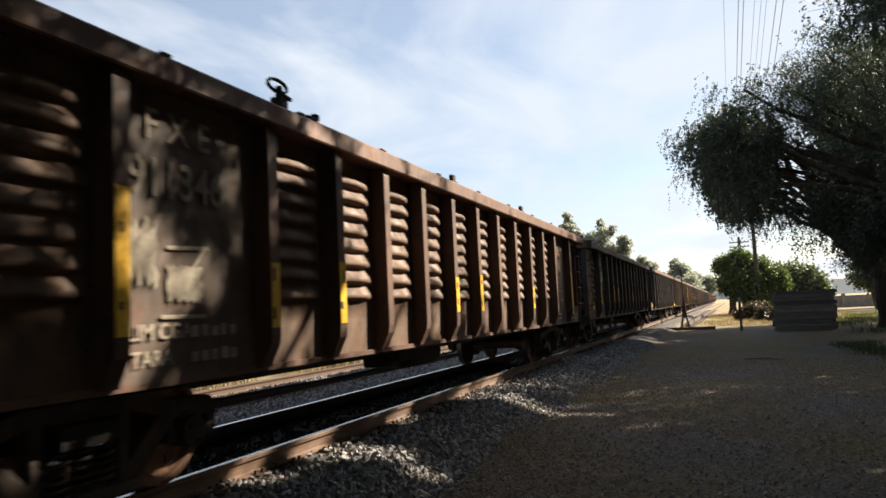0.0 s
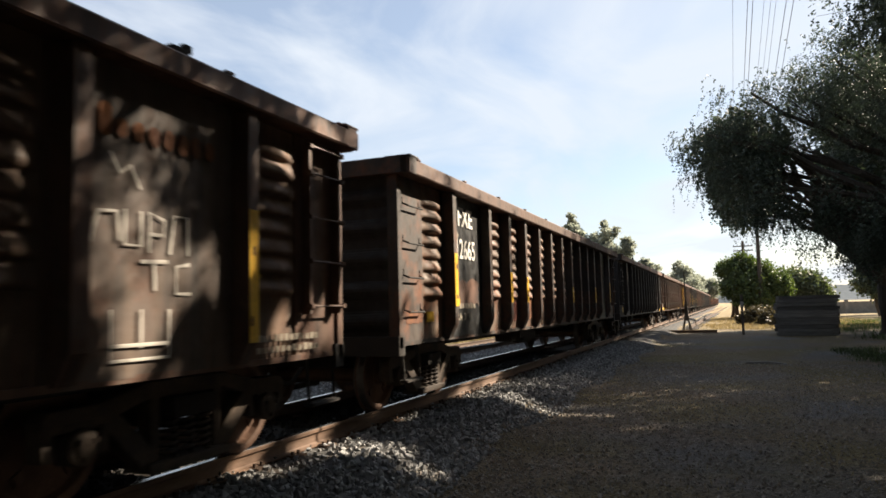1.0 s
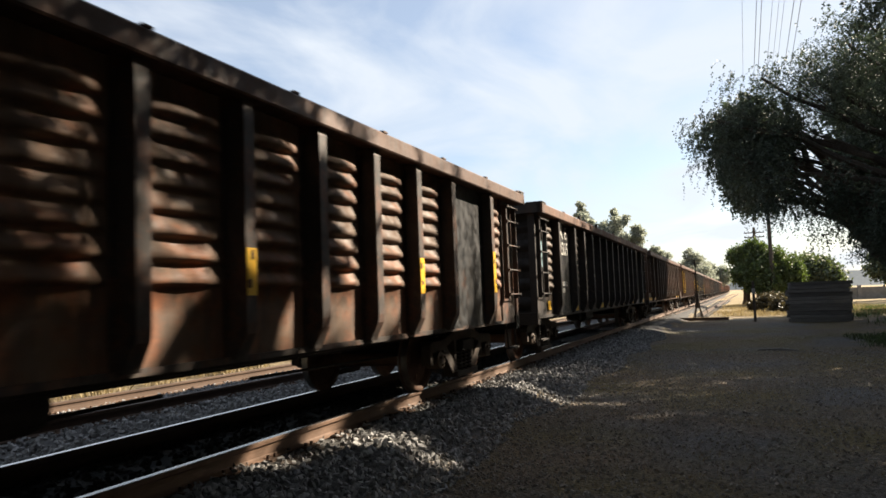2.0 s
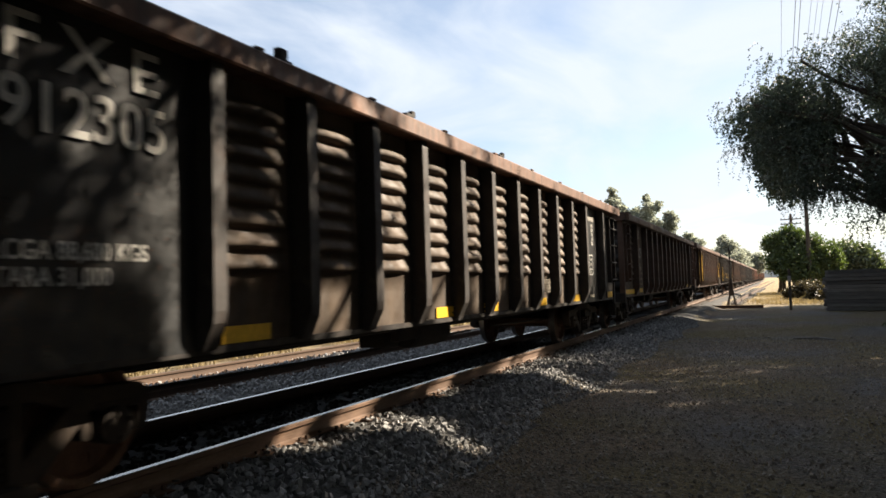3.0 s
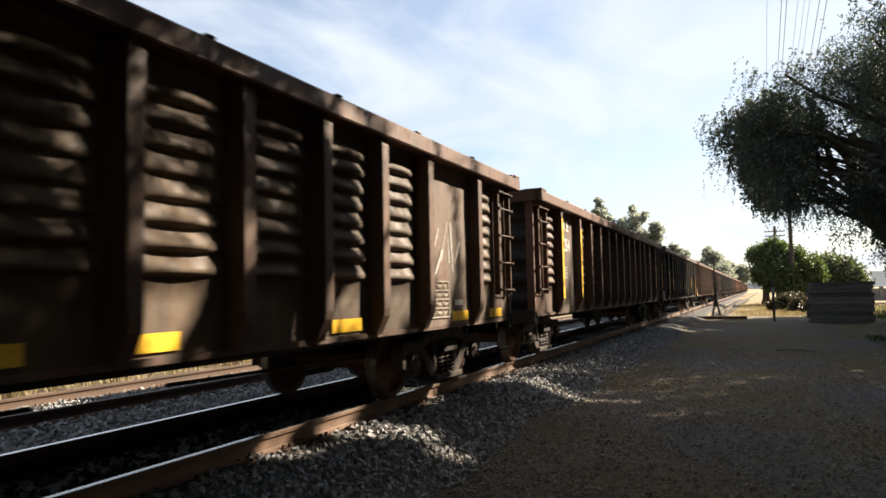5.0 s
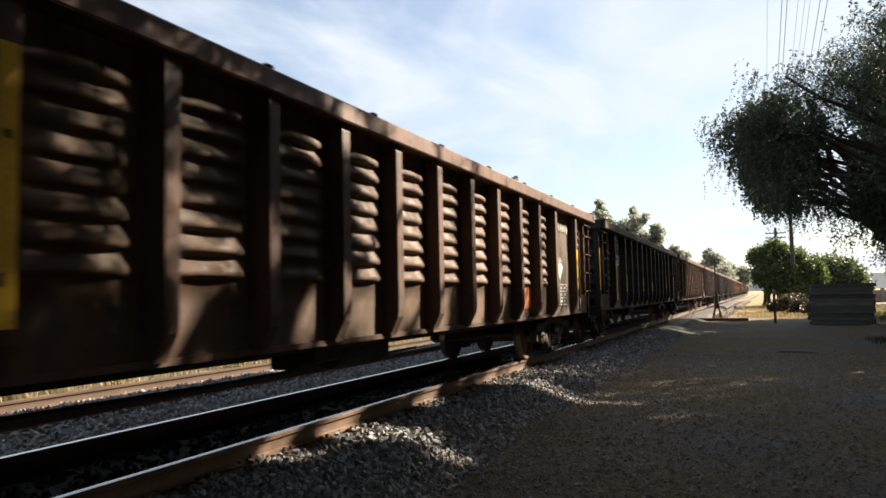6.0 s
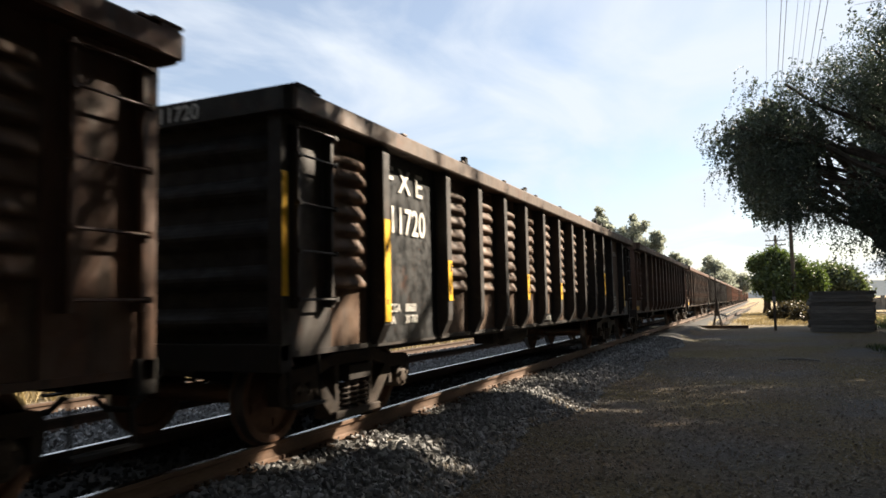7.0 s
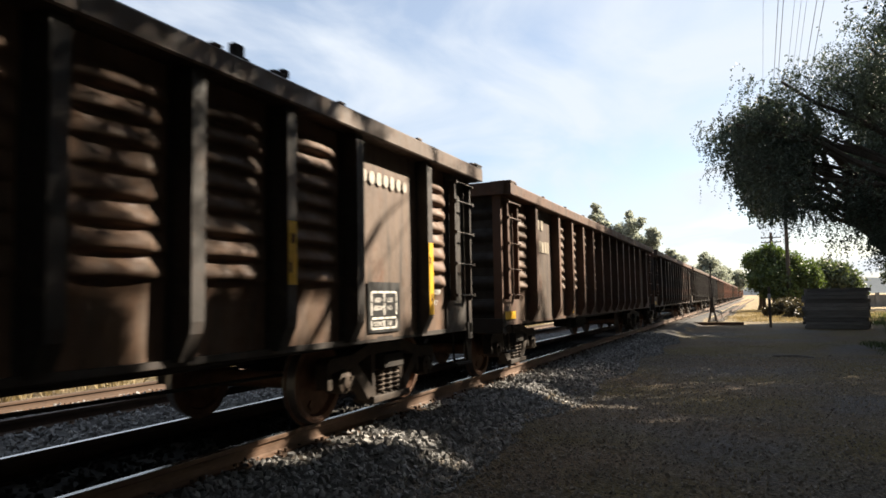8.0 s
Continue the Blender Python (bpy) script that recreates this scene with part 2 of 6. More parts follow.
def ground_material():
    m, nt, bs = shader("trodden_earth", 0.95)
    v = world_coords(nt)
    earth = blend(nt, steps(nt, fbm(nt, v, 0.55, 6), 0.32, 0.68), (0.094, 0.069, 0.045), (0.152, 0.114, 0.075))
    earth = blend(nt, steps(nt, fbm(nt, v, 0.23, 4), 0.44, 0.62), earth, (0.108, 0.105, 0.104))
    moss = blend(nt, 1.0, steps(nt, fbm(nt, v, 0.32, 5), 0.44, 0.60), (0.85, 0.85, 0.85), "MULTIPLY")
    earth = blend(nt, moss, earth, (0.120, 0.094, 0.034))
    earth = blend(nt, 0.75, earth, steps(nt, fbm(nt, v, 22, 5, 0.7), 0.25, 0.75, (0.5,) * 3, (1.25,) * 3), "MULTIPLY")
    cells = nt.nodes.new("ShaderNodeTexVoronoi")
    cells.inputs["Scale"].default_value = 30
    link(nt, v, cells.inputs["Vector"])
    big = nt.nodes.new("ShaderNodeTexVoronoi")
    big.inputs["Scale"].default_value = 11
    link(nt, v, big.inputs["Vector"])
    tone = nt.nodes.new("ShaderNodeSeparateColor")
    link(nt, cells.outputs["Color"], tone.inputs[0])
    stony = blend(nt, 1.0, earth, steps(nt, tone.outputs[0], 0.1, 0.95, (0.55,) * 3, (1.75, 1.7, 1.65)), "MULTIPLY")
    earth = blend(nt, steps(nt, fbm(nt, v, 0.7, 4), 0.30, 0.60), earth, stony)
    # dry straw far along the line and beyond the second track
    g = nt.nodes.new("ShaderNodeNewGeometry")
    sep = nt.nodes.new("ShaderNodeSeparateXYZ")
    link(nt, g.outputs["Position"], sep.inputs[0])
    far = steps(nt, range_of(nt, sep.outputs["Y"], 34, 60), 0.1, 0.9)
    left = steps(nt, range_of(nt, sep.outputs["X"], -10.6, -13.0), 0.1, 0.9)
    straw = blend(nt, steps(nt, fbm(nt, v, 0.8, 5), 0.35, 0.65), (0.20, 0.148, 0.075), (0.31, 0.24, 0.125))
    both = nt.nodes.new("ShaderNodeMath")
    both.operation = "MAXIMUM"
    link(nt, far, both.inputs[0])
    link(nt, left, both.inputs[1])
    link(nt, blend(nt, both.outputs[0], earth, straw), bs.inputs["Base Color"])
    rough = nt.nodes.new("ShaderNodeMath")
    rough.operation = "MULTIPLY_ADD"
    link(nt, cells.outputs["Distance"], rough.inputs[0])
    rough.inputs[1].default_value = -0.9
    both2 = nt.nodes.new("ShaderNodeMath")
    both2.operation = "MULTIPLY_ADD"
    link(nt, big.outputs["Distance"], both2.inputs[0])
    both2.inputs[1].default_value = -0.5
    link(nt, fbm(nt, v, 14, 7, 0.7), both2.inputs[2])
    link(nt, both2.outputs[0], rough.inputs[2])
    bump(nt, bs, rough.outputs[0], 1.0, 0.035)
    return m


def range_of(nt, value, a, b):
    r = nt.nodes.new("ShaderNodeMapRange")
    r.inputs["From Min"].default_value, r.inputs["From Max"].default_value = a, b
    link(nt, value, r.inputs["Value"])
    return r.outputs[0]


EARTH = ground_material()
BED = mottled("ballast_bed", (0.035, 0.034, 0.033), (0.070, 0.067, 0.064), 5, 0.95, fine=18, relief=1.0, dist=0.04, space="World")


# ---- mesh helpers ----
def mesh_of(name, bm, material, smooth=False):
    me = bpy.data.meshes.new(name)
    bmesh.ops.recalc_face_normals(bm, faces=bm.faces)
    bm.to_mesh(me)
    bm.free()
    for mat in material if isinstance(material, (list, tuple)) else (material,):
        me.materials.append(mat)
    if smooth:
        for p in me.polygons:
            p.use_smooth = True
    return me


def part(name, bm, material, parent=None, label="", smooth=False, m=None):
    """Links a bmesh, or a mesh that is shared, as one object under a thing or a part."""
    me = bm if isinstance(bm, bpy.types.Mesh) else mesh_of(name, bm, material, smooth)
    ob = new(name, me)
    if parent is not None:
        ob.parent = parent
    if m is not None:
        ob.matrix_basis = m
    return tagged(ob, label)


def box(bm, x0, x1, y0, y1, z0, z1, bevel=0.0):
    made = bmesh.ops.create_cube(bm, size=1)
    for v in made["verts"]:
        v.co = Vector((x0 + (v.co.x + 0.5) * (x1 - x0), y0 + (v.co.y + 0.5) * (y1 - y0), z0 + (v.co.z + 0.5) * (z1 - z0)))
    if bevel:
        edges = {e for v in made["verts"] for e in v.link_edges}
        bmesh.ops.bevel(bm, geom=list(edges), offset=bevel, segments=2, affect="EDGES", profile=0.6)
    return made["verts"]


def tube(bm, points, radii, sides=8, caps=True):
    """A round bar through the points."""
    pts = [Vector(p) for p in points]
    if isinstance(radii, (int, float)):
        radii = [radii] * len(pts)
    rings = []
    ref = Vector((0.31, 0.17, 0.93))
    for i, p in enumerate(pts):
        d = (pts[min(i + 1, len(pts) - 1)] - pts[max(i - 1, 0)]).normalized()
        a = d.cross(ref)
        if a.length < 0.2:
            a = d.cross(Vector((1, 0, 0)))
        a.normalize()
        c = d.cross(a)
        rings.append([bm.verts.new(p + radii[i] * (math.cos(2 * math.pi * k / sides) * a + math.sin(2 * math.pi * k / sides) * c)) for k in range(sides)])
    for r, s in zip(rings, rings[1:]):
        for k in range(sides):
            bm.faces.new((r[k], r[(k + 1) % sides], s[(k + 1) % sides], s[k]))
    if caps:
        bm.faces.new(rings[0][::-1])
        bm.faces.new(rings[-1])


def prism(bm, outline, axis, lo, hi):
    """Extrudes a flat outline of (a, b) pairs along an axis: 'x' uses (y, z), 'y' uses (x, z), 'z' uses (x, y)."""
    def at(a, b, c):
        return {"x": (c, a, b), "y": (a, c, b), "z": (a, b, c)}[axis]
    r = [bm.verts.new(at(a, b, lo)) for a, b in outline]
    s = [bm.verts.new(at(a, b, hi)) for a, b in outline]
    n = len(outline)
    for k in range(n):
        bm.faces.new((r[k], r[(k + 1) % n], s[(k + 1) % n], s[k]))
    bm.faces.new(r[::-1])
    bm.faces.new(s)


def lathe(bm, profile, sides=32, axis="x"):
    """Turns (radius, along) pairs about an axis through the origin."""
    rings = []
    for r, a in profile:
        ring = []
        for k in range(sides):
            c, s = r * math.cos(2 * math.pi * k / sides), r * math.sin(2 * math.pi * k / sides)
            ring.append(bm.verts.new({"x": (a, c, s), "y": (c, a, s), "z": (c, s, a)}[axis]))
        rings.append(ring)
    for r, s in zip(rings, rings[1:]):
        for k in range(sides):
            bm.faces.new((r[k], r[(k + 1) % sides], s[(k + 1) % sides], s[k]))
    bm.faces.new(rings[0][::-1])
    bm.faces.new(rings[-1])


def cloud_mesh(name, verts, faces, material, smooth=False):
    me = bpy.data.meshes.new(name)
    me.from_pydata(verts, [], faces)
    me.materials.append(material)
    me.update()
    return me


# ---- ground ----
TRACK_X, TRACK2_X = -4.85, -8.95


def ground_height(x, y):
    """The earth: a low shoulder under the tracks, the path beside them."""
    def ease(a, b, v):
        t = min(1, max(0, (v - a) / (b - a)))
        return t * t * (3 - 2 * t)
    z = -0.40 + 0.212 * ease(-2.35, -3.35, x) - 0.11 * ease(-6.3, -7.0, x) - 0.09 * ease(-10.3, -11.3, x)
    if -80 < x < 60 and -30 < y < 120:
        z += 0.030 * noise.noise((0.35 * x, 0.35 * y, 0.3)) * ease(-3.2, -2.2, x) + 0.012 * noise.noise((1.7 * x, 1.7 * y, 2.1))
    return z


def make_ground():
    xs = [-3000, -1200, -500, -200, -90, -45, -25, -18] + [-14 + 0.5 * i for i in range(14)] + [-7 + 0.15 * i for i in range(94)] + [7.5, 8.5, 10, 12, 15, 20, 30, 60, 150, 400, 1200, 3000]
    ys = [-3000, -900, -250, -80, -30, -14, -6, -2] + [0.3 * i for i in range(100)] + [30 + 1.0 * i for i in range(60)] + [92, 100, 115, 140, 200, 320, 600, 1200, 2200, 4000]
    verts = [(x, y, ground_height(x, y)) for y in ys for x in xs]
    w = len(xs)
    faces = [(j * w + i, j * w + i + 1, j * w + w + i + 1, j * w + w + i) for j in range(len(ys) - 1) for i in range(w - 1)]
    me = cloud_mesh("ground", verts, faces, EARTH)
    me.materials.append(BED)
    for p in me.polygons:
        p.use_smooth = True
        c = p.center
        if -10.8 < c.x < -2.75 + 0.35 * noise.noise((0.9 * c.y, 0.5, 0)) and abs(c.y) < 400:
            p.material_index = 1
    ground = new("ground", me)
    tagged(ground, "trodden brown earth and grey ballast beside railway tracks", "ground", kind="structure")


make_ground()


def stones(name, count, spot, size, material, label, seed):
    """Loose stones: dented, flattened lumps joined into one object."""
    rng = np.random.default_rng(seed)
    base = np.array([(1, 0, 0), (-1, 0, 0), (0, 1, 0), (0, -1, 0), (0, 0, 1), (0, 0, -1),
                     (0.6, 0.6, 0.55), (-0.6, 0.6, -0.5), (0.6, -0.6, -0.5), (-0.6, -0.6, 0.55)], float)
    tri = np.array([(0, 6, 4), (6, 2, 4), (2, 1, 4), (1, 9, 4), (9, 3, 4), (3, 0, 4), (0, 2, 6), (2, 7, 1), (1, 3, 9),
                    (2, 0, 5), (7, 2, 5), (1, 7, 5), (3, 1, 5), (8, 3, 5), (0, 8, 5), (3, 8, 0)])
    verts, faces = [], []
    for i in range(count):
        x, y = spot(rng)
        s = size(rng)
        q = Euler(rng.uniform(0, 6.28, 3)).to_matrix()
        lump = base * rng.uniform(0.62, 1.2, (10, 1)) * (rng.uniform(0.8, 1.25), rng.uniform(0.7, 1.0), rng.uniform(0.5, 0.85)) * s
        lump = lump @ np.array(q)
        lump += (x, y, ground_height(x, y) + s * rng.uniform(-0.05, 0.55))
        faces.extend((tri + 10 * i).tolist())
        verts.extend(lump.tolist())
    ob = new(name, cloud_mesh(name, verts, faces, material))
    tagged(ob, label, "gravel", kind="stuff")


def near_ballast(rng):
    y = -6.0 + 34.0 * rng.random() ** 1.15
    return -4.25 + 1.75 * rng.random() ** 0.85 + 0.12 * math.sin(1.3 * y), y


def far_ballast(rng):
    y = 3.0 + 26.0 * rng.random() ** 1.5
    return rng.uniform(-10.5, -5.7), y


def crib_ballast(rng):
    return rng.uniform(-5.65, -4.05), 1.5 + 20 * rng.random() ** 1.5


def path_spot(rng):
    y = 2.6 + 18.0 * rng.random() ** 2.0
    return -2.8 + 6.5 * rng.random() ** 1.5, y


stones("ballast", 17000, near_ballast, lambda r: r.uniform(0.022, 0.046), STONE, "loose grey crushed-stone ballast on the track shoulder", 1)
stones("ballast", 13000, far_ballast, lambda r: r.uniform(0.026, 0.05), STONE, "grey ballast stones between the two tracks", 2)
stones("ballast", 4500, crib_ballast, lambda r: r.uniform(0.022, 0.046), STONE_BLACK, "near-black ballast stones between the rails", 3)
stones("path_gravel", 26000, path_spot, lambda r: r.uniform(0.007, 0.026), PEBBLE, "small scattered gravel on the earth path", 4)


# ---- tracks ----
def rail_outline(cx, top):
    half = [(0.036, 0.0), (0.037, -0.012), (0.034, -0.038), (0.012, -0.050), (0.0085, -0.09), (0.011, -0.135), (0.030, -0.148), (0.070, -0.158), (0.070, -0.170)]
    return [(cx + a, top + b) for a, b in half] + [(cx - a, top + b) for a, b in half[::-1]]


def make_rail(x, top, y0, y1, parent, polish):
    bm = bmesh.new()
    prism(bm, rail_outline(x, top), "y", y0, y1)
    rail = part("rail", bm, RAIL_SIDE, parent)
    if polish:
        bm = bmesh.new()
        prism(bm, [(x - 0.030, top), (x + 0.030, top), (x + 0.027, top + 0.003), (x - 0.027, top + 0.003)], "y", y0, y1)
        part("running_band", bm, RAIL_TOP, rail, "bright polished running band of the rail")


def make_track(name, cx, top, label, ties, polish=True):
    track = tagged(new(name), label, "railway track", kind="structure")
    for side in (-1, 1):
        make_rail(cx + side * 0.7525, top, -60, 620, track, polish)
    rng = random.Random(hash_of(name))
    bm = bmesh.new()
    box(bm, -1.28, 1.28, -0.115, 0.115, -0.16, 0, 0.012)
    tie_mesh = mesh_of("tie", bm, TIE_WOOD)
    bm = bmesh.new()
    for side in (-1, 1):
        box(bm, side * 0.7525 - 0.17, side * 0.7525 + 0.17, -0.09, 0.09, 0.001, 0.016)
        for dx in (-0.095, 0.095):
            for dy in (-0.05, 0.05):
                box(bm, side * 0.7525 + dx - 0.012, side * 0.7525 + dx + 0.012, dy - 0.012, dy + 0.012, 0.012, 0.05)
    plate_mesh = mesh_of("tie_plate", bm, RAIL_SIDE)
    for i in range(ties):
        y = -3 + 0.56 * i + rng.uniform(-0.03, 0.03)
        t = part("tie", tie_mesh, None, track, m=pose(cx + rng.uniform(-0.05, 0.05), y, top - 0.178, 0, 0, rng.uniform(-1.2, 1.2)))
        part("tie_plate", plate_mesh, None, t)
    bm = bmesh.new()
    for i in range(ties, ties + 420):
        y = -3 + 0.56 * i
        box(bm, cx - 1.28, cx + 1.28, y - 0.115, y + 0.115, top - 0.33, top - 0.178)
    tagged(part("far_ties", bm, TIE_WOOD, track), kind="stuff")


def hash_of(text):
    return sum(ord(c) * (i + 1) for i, c in enumerate(text))


make_track("track_main", TRACK_X, -0.003, "railway track with bright-worn rusty rails on wooden ties", 140)
make_track("track_second", TRACK2_X, -0.123, "second parallel railway track with rusty rails", 110, polish=False)


# ---- the train ----
CAR_LENGTH, HALF = 17.6, 8.2          # over the couplers; half of the top chord
POSTS = [-6.65, -5.12] + [-4.06 + 1.015 * i for i in range(9)] + [5.12, 6.65]
SHEET, FACE, CHORD = 1.40, 1.57, 1.63  # half widths of sheets, post faces and top chord
SILL, TOP = 0.84, 2.95


def ribbed_sheet(width, ribs=8):
    """A side sheet with pressed ribs, facing +x, standing on z = SILL, y from 0 to width."""
    bm = bmesh.new()
    cols, z0, z1, lo, hi = 8, SILL, 2.80, 1.36, 2.66
    pitch = (hi - lo) / ribs
    levels = [(z0, 0.0), (z0 + 0.17, 0.0), (z0 + 0.34, 0.0)]
    # each rib: a short steep underside, full low down, drawn out to nothing above
    for k in range(ribs):
        levels += [(lo + pitch * (k + w), d) for w, d in ((0.0, 0.0), (0.06, 0.34), (0.14, 0.80), (0.25, 1.0), (0.42, 0.90), (0.62, 0.52), (0.84, 0.12))]
    levels += [(hi, 0.0), (2.73, 0.0), (z1, 0.0)]
    grid = []
    for z, rise in levels:
        line = []
        k = int((z - lo) / pitch)
        for i in range(cols + 1):
            u = (0.0, 0.09, 0.20, 0.34, 0.5, 0.66, 0.80, 0.91, 1.0)[i]
            edge = (0.0, 0.0, 0.45, 0.84, 1.0, 0.84, 0.45, 0.0, 0.0)[i]
            d = 0.074 * edge * rise * (1 + 0.22 * math.sin(5.1 * k + 9 * width)) + 0.012 * noise.noise((u * 2.5, z * 1.9, width * 7))
            line.append(bm.verts.new((SHEET + d, u * width, z)))
        grid.append(line)
    for a, b in zip(grid, grid[1:]):
        for i in range(cols):
            bm.faces.new((a[i], a[i + 1], b[i + 1], b[i]))
    # back sheet, so that the side has thickness
    back = [bm.verts.new((SHEET - 0.012, y, z)) for y, z in ((0, z0), (width, z0), (width, z1), (0, z1))]
    bm.faces.new(back)
    return mesh_of("side_sheet", bm, SHEETS, True)


def flat_sheet(width):
    bm = bmesh.new()
    cols, rows = 10, 16
    grid = [[bm.verts.new((SHEET + 0.03 + 0.012 * noise.noise((4 * i / cols, 3.1 * j / rows, width * 5)), width * i / cols, SILL + 1.96 * j / rows))
             for i in range(cols + 1)] for j in range(rows + 1)]
    for a, b in zip(grid, grid[1:]):
        for i in range(cols):
            bm.faces.new((a[i], a[i + 1], b[i + 1], b[i]))
    bm.faces.new([bm.verts.new((SHEET - 0.012, y, z)) for y, z in ((0, SILL), (width, SILL), (width, 2.80), (0, 2.80))])
    return mesh_of("sign_sheet", bm, SIGN, True)


def side_post():
    """A pressed hat-section stake whose foot tapers back to the sill, with rivets up its flange."""
    bm = bmesh.new()
    w = 0.066
    section = [(SHEET - 0.005, -0.115), (SHEET + 0.012, -0.115), (SHEET + 0.012, -w - 0.012), (0, -w), (0, w), (SHEET + 0.012, w + 0.012), (SHEET + 0.012, 0.115), (SHEET - 0.005, 0.115)]
    levels = [(SILL, SHEET + 0.075), (SILL + 0.03, SHEET + 0.085), (1.02, FACE - 0.010), (1.10, FACE), (2.70, FACE), (2.765, FACE - 0.01)]
    rings = [[bm.verts.new((x if x else face, y * (0.93 if not x else 1), z)) for x, y in section] for z, face in levels]
    for a, b in zip(rings, rings[1:]):
        for k in range(len(section)):
            bm.faces.new((a[k], a[(k + 1) % 8], b[(k + 1) % 8], b[k]))
    bm.faces.new(rings[0][::-1])
    bm.faces.new(rings[-1])
    for k in range(9):
        z = SILL + 0.07 + 0.085 * k if k < 7 else 1.9 + 0.3 * (k - 7)
        for y in (-0.096, 0.096):
            box(bm, SHEET + 0.010, SHEET + 0.030, y - 0.011, y + 0.011, z - 0.011, z + 0.011)
    return mesh_of("side_post", bm, PAINT)


def top_chord():
    bm = bmesh.new()
    prism(bm, [(SHEET - 0.04, 2.78), (CHORD - 0.012, 2.765), (CHORD, 2.78), (CHORD, 2.925), (CHORD - 0.03, TOP), (SHEET - 0.02, TOP), (SHEET - 0.04, 2.93)], "y", -HALF, HALF)
    for y in [-7.9 + 1.58 * i for i in range(11)]:
        box(bm, CHORD - 0.06, CHORD - 0.01, y - 0.045, y + 0.045, TOP - 0.004, TOP + 0.018, 0.005)
    return mesh_of("top_chord", bm, CHORD_RUST)


def side_sill():
    bm = bmesh.new()
    prism(bm, [(SHEET - 0.10, SILL - 0.03), (SHEET + 0.028, SILL - 0.03), (SHEET + 0.028, SILL + 0.018), (SHEET - 0.02, SILL + 0.018), (SHEET - 0.02, SILL + 0.12), (SHEET - 0.10, SILL + 0.12)], "y", -HALF + 0.1, HALF - 0.1)
    return mesh_of("side_sill", bm, PAINT)


def ladder_mesh():
    """Side ladder at the wagon's corner: two stiles and five bent rungs, facing +x; y from 0 to 0.5."""
    bm = bmesh.new()
    for y in (0.0, 0.49):
        box(bm, SHEET + 0.03, SHEET + 0.115, y - 0.02, y + 0.02, 1.20, 2.70, 0.006)
    for z in (1.27, 1.66, 2.05, 2.44, 2.68):
        tube(bm, [(SHEET + 0.10, -0.04, z), (SHEET + 0.135, -0.02, z), (SHEET + 0.135, 0.51, z), (SHEET + 0.10, 0.53, z)], 0.011, 6)
        for y in (-0.02, 0.51):
            box(bm, SHEET + 0.10, SHEET + 0.15, y - 0.02, y + 0.02, z - 0.02, z + 0.02)
    return mesh_of("ladder", bm, PAINT)


def corner_sheet():
    bm = bmesh.new()
    box(bm, SHEET - 0.01, SHEET + 0.02, 0, 0.72, SILL, 2.80, 0.004)
    return mesh_of("corner_sheet", bm, PAINT)


def corner_post():
    bm = bmesh.new()
    prism(bm, [(SHEET - 0.08, 0), (SHEET + 0.05, 0), (SHEET + 0.05, 0.09), (SHEET + 0.02, 0.09), (SHEET + 0.02, 0.03), (SHEET - 0.08, 0.03)], "z", SILL - 0.05, 2.79)
    return mesh_of("corner_post", bm, PAINT)


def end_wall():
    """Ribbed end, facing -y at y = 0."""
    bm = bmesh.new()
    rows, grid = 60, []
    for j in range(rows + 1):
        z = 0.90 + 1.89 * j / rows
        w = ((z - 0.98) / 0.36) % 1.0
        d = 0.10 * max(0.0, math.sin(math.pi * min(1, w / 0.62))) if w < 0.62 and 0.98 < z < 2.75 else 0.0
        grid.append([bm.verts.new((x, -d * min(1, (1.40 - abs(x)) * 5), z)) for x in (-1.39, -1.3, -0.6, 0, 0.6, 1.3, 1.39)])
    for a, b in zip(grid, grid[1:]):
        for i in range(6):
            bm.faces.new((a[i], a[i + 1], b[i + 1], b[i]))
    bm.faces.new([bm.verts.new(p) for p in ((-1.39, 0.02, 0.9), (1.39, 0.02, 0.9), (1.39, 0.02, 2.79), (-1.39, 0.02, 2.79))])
    return mesh_of("end_wall", bm, END_SHADE)


def end_chord():
    bm = bmesh.new()
    prism(bm, [(-CHORD, 0.16), (CHORD, 0.16), (CHORD, 0.0), (CHORD - 0.10, -0.07), (-CHORD + 0.10, -0.07), (-CHORD, 0.0)], "z", 2.77, TOP + 0.012)
    box(bm, -CHORD - 0.004, -CHORD + 0.32, -0.03, 0.22, TOP + 0.005, TOP + 0.03, 0.008)
    box(bm, CHORD - 0.32, CHORD + 0.004, -0.03, 0.22, TOP + 0.005, TOP + 0.03, 0.008)
    return mesh_of("end_chord", bm, PAINT)


def end_sill():
    bm = bmesh.new()
    box(bm, -1.45, 1.45, -0.06, 0.1, 0.70, 0.92, 0.01)
    # corner steps
    for s in (-1, 1):
        tube(bm, [(s * 1.40, 0.10, 0.84), (s * 1.43, 0.10, 0.42), (s * 1.43, 0.52, 0.42), (s * 1.40, 0.52, 0.84)], 0.016, 6)
        box(bm, s * 1.43 - 0.05, s * 1.43 + 0.05, 0.09, 0.53, 0.40, 0.425)
    return mesh_of("end_sill", bm, UNDER)


def coupler():
    bm = bmesh.new()
    box(bm, -0.09, 0.09, -0.42, 0.25, 0.73, 0.92, 0.02)
    prism(bm, [(-0.17, -0.42), (0.13, -0.42), (0.16, -0.56), (0.05, -0.60), (0.02, -0.52), (-0.08, -0.52), (-0.12, -0.66), (-0.22, -0.62)], "z", 0.68, 0.97)
    tube(bm, [(0.22, 0.05, 0.80), (0.26, -0.15, 0.62), (0.24, -0.38, 0.42), (0.16, -0.55, 0.45), (0.1, -0.62, 0.55)], 0.026, 7)
    return mesh_of("coupler", bm, UNDER)


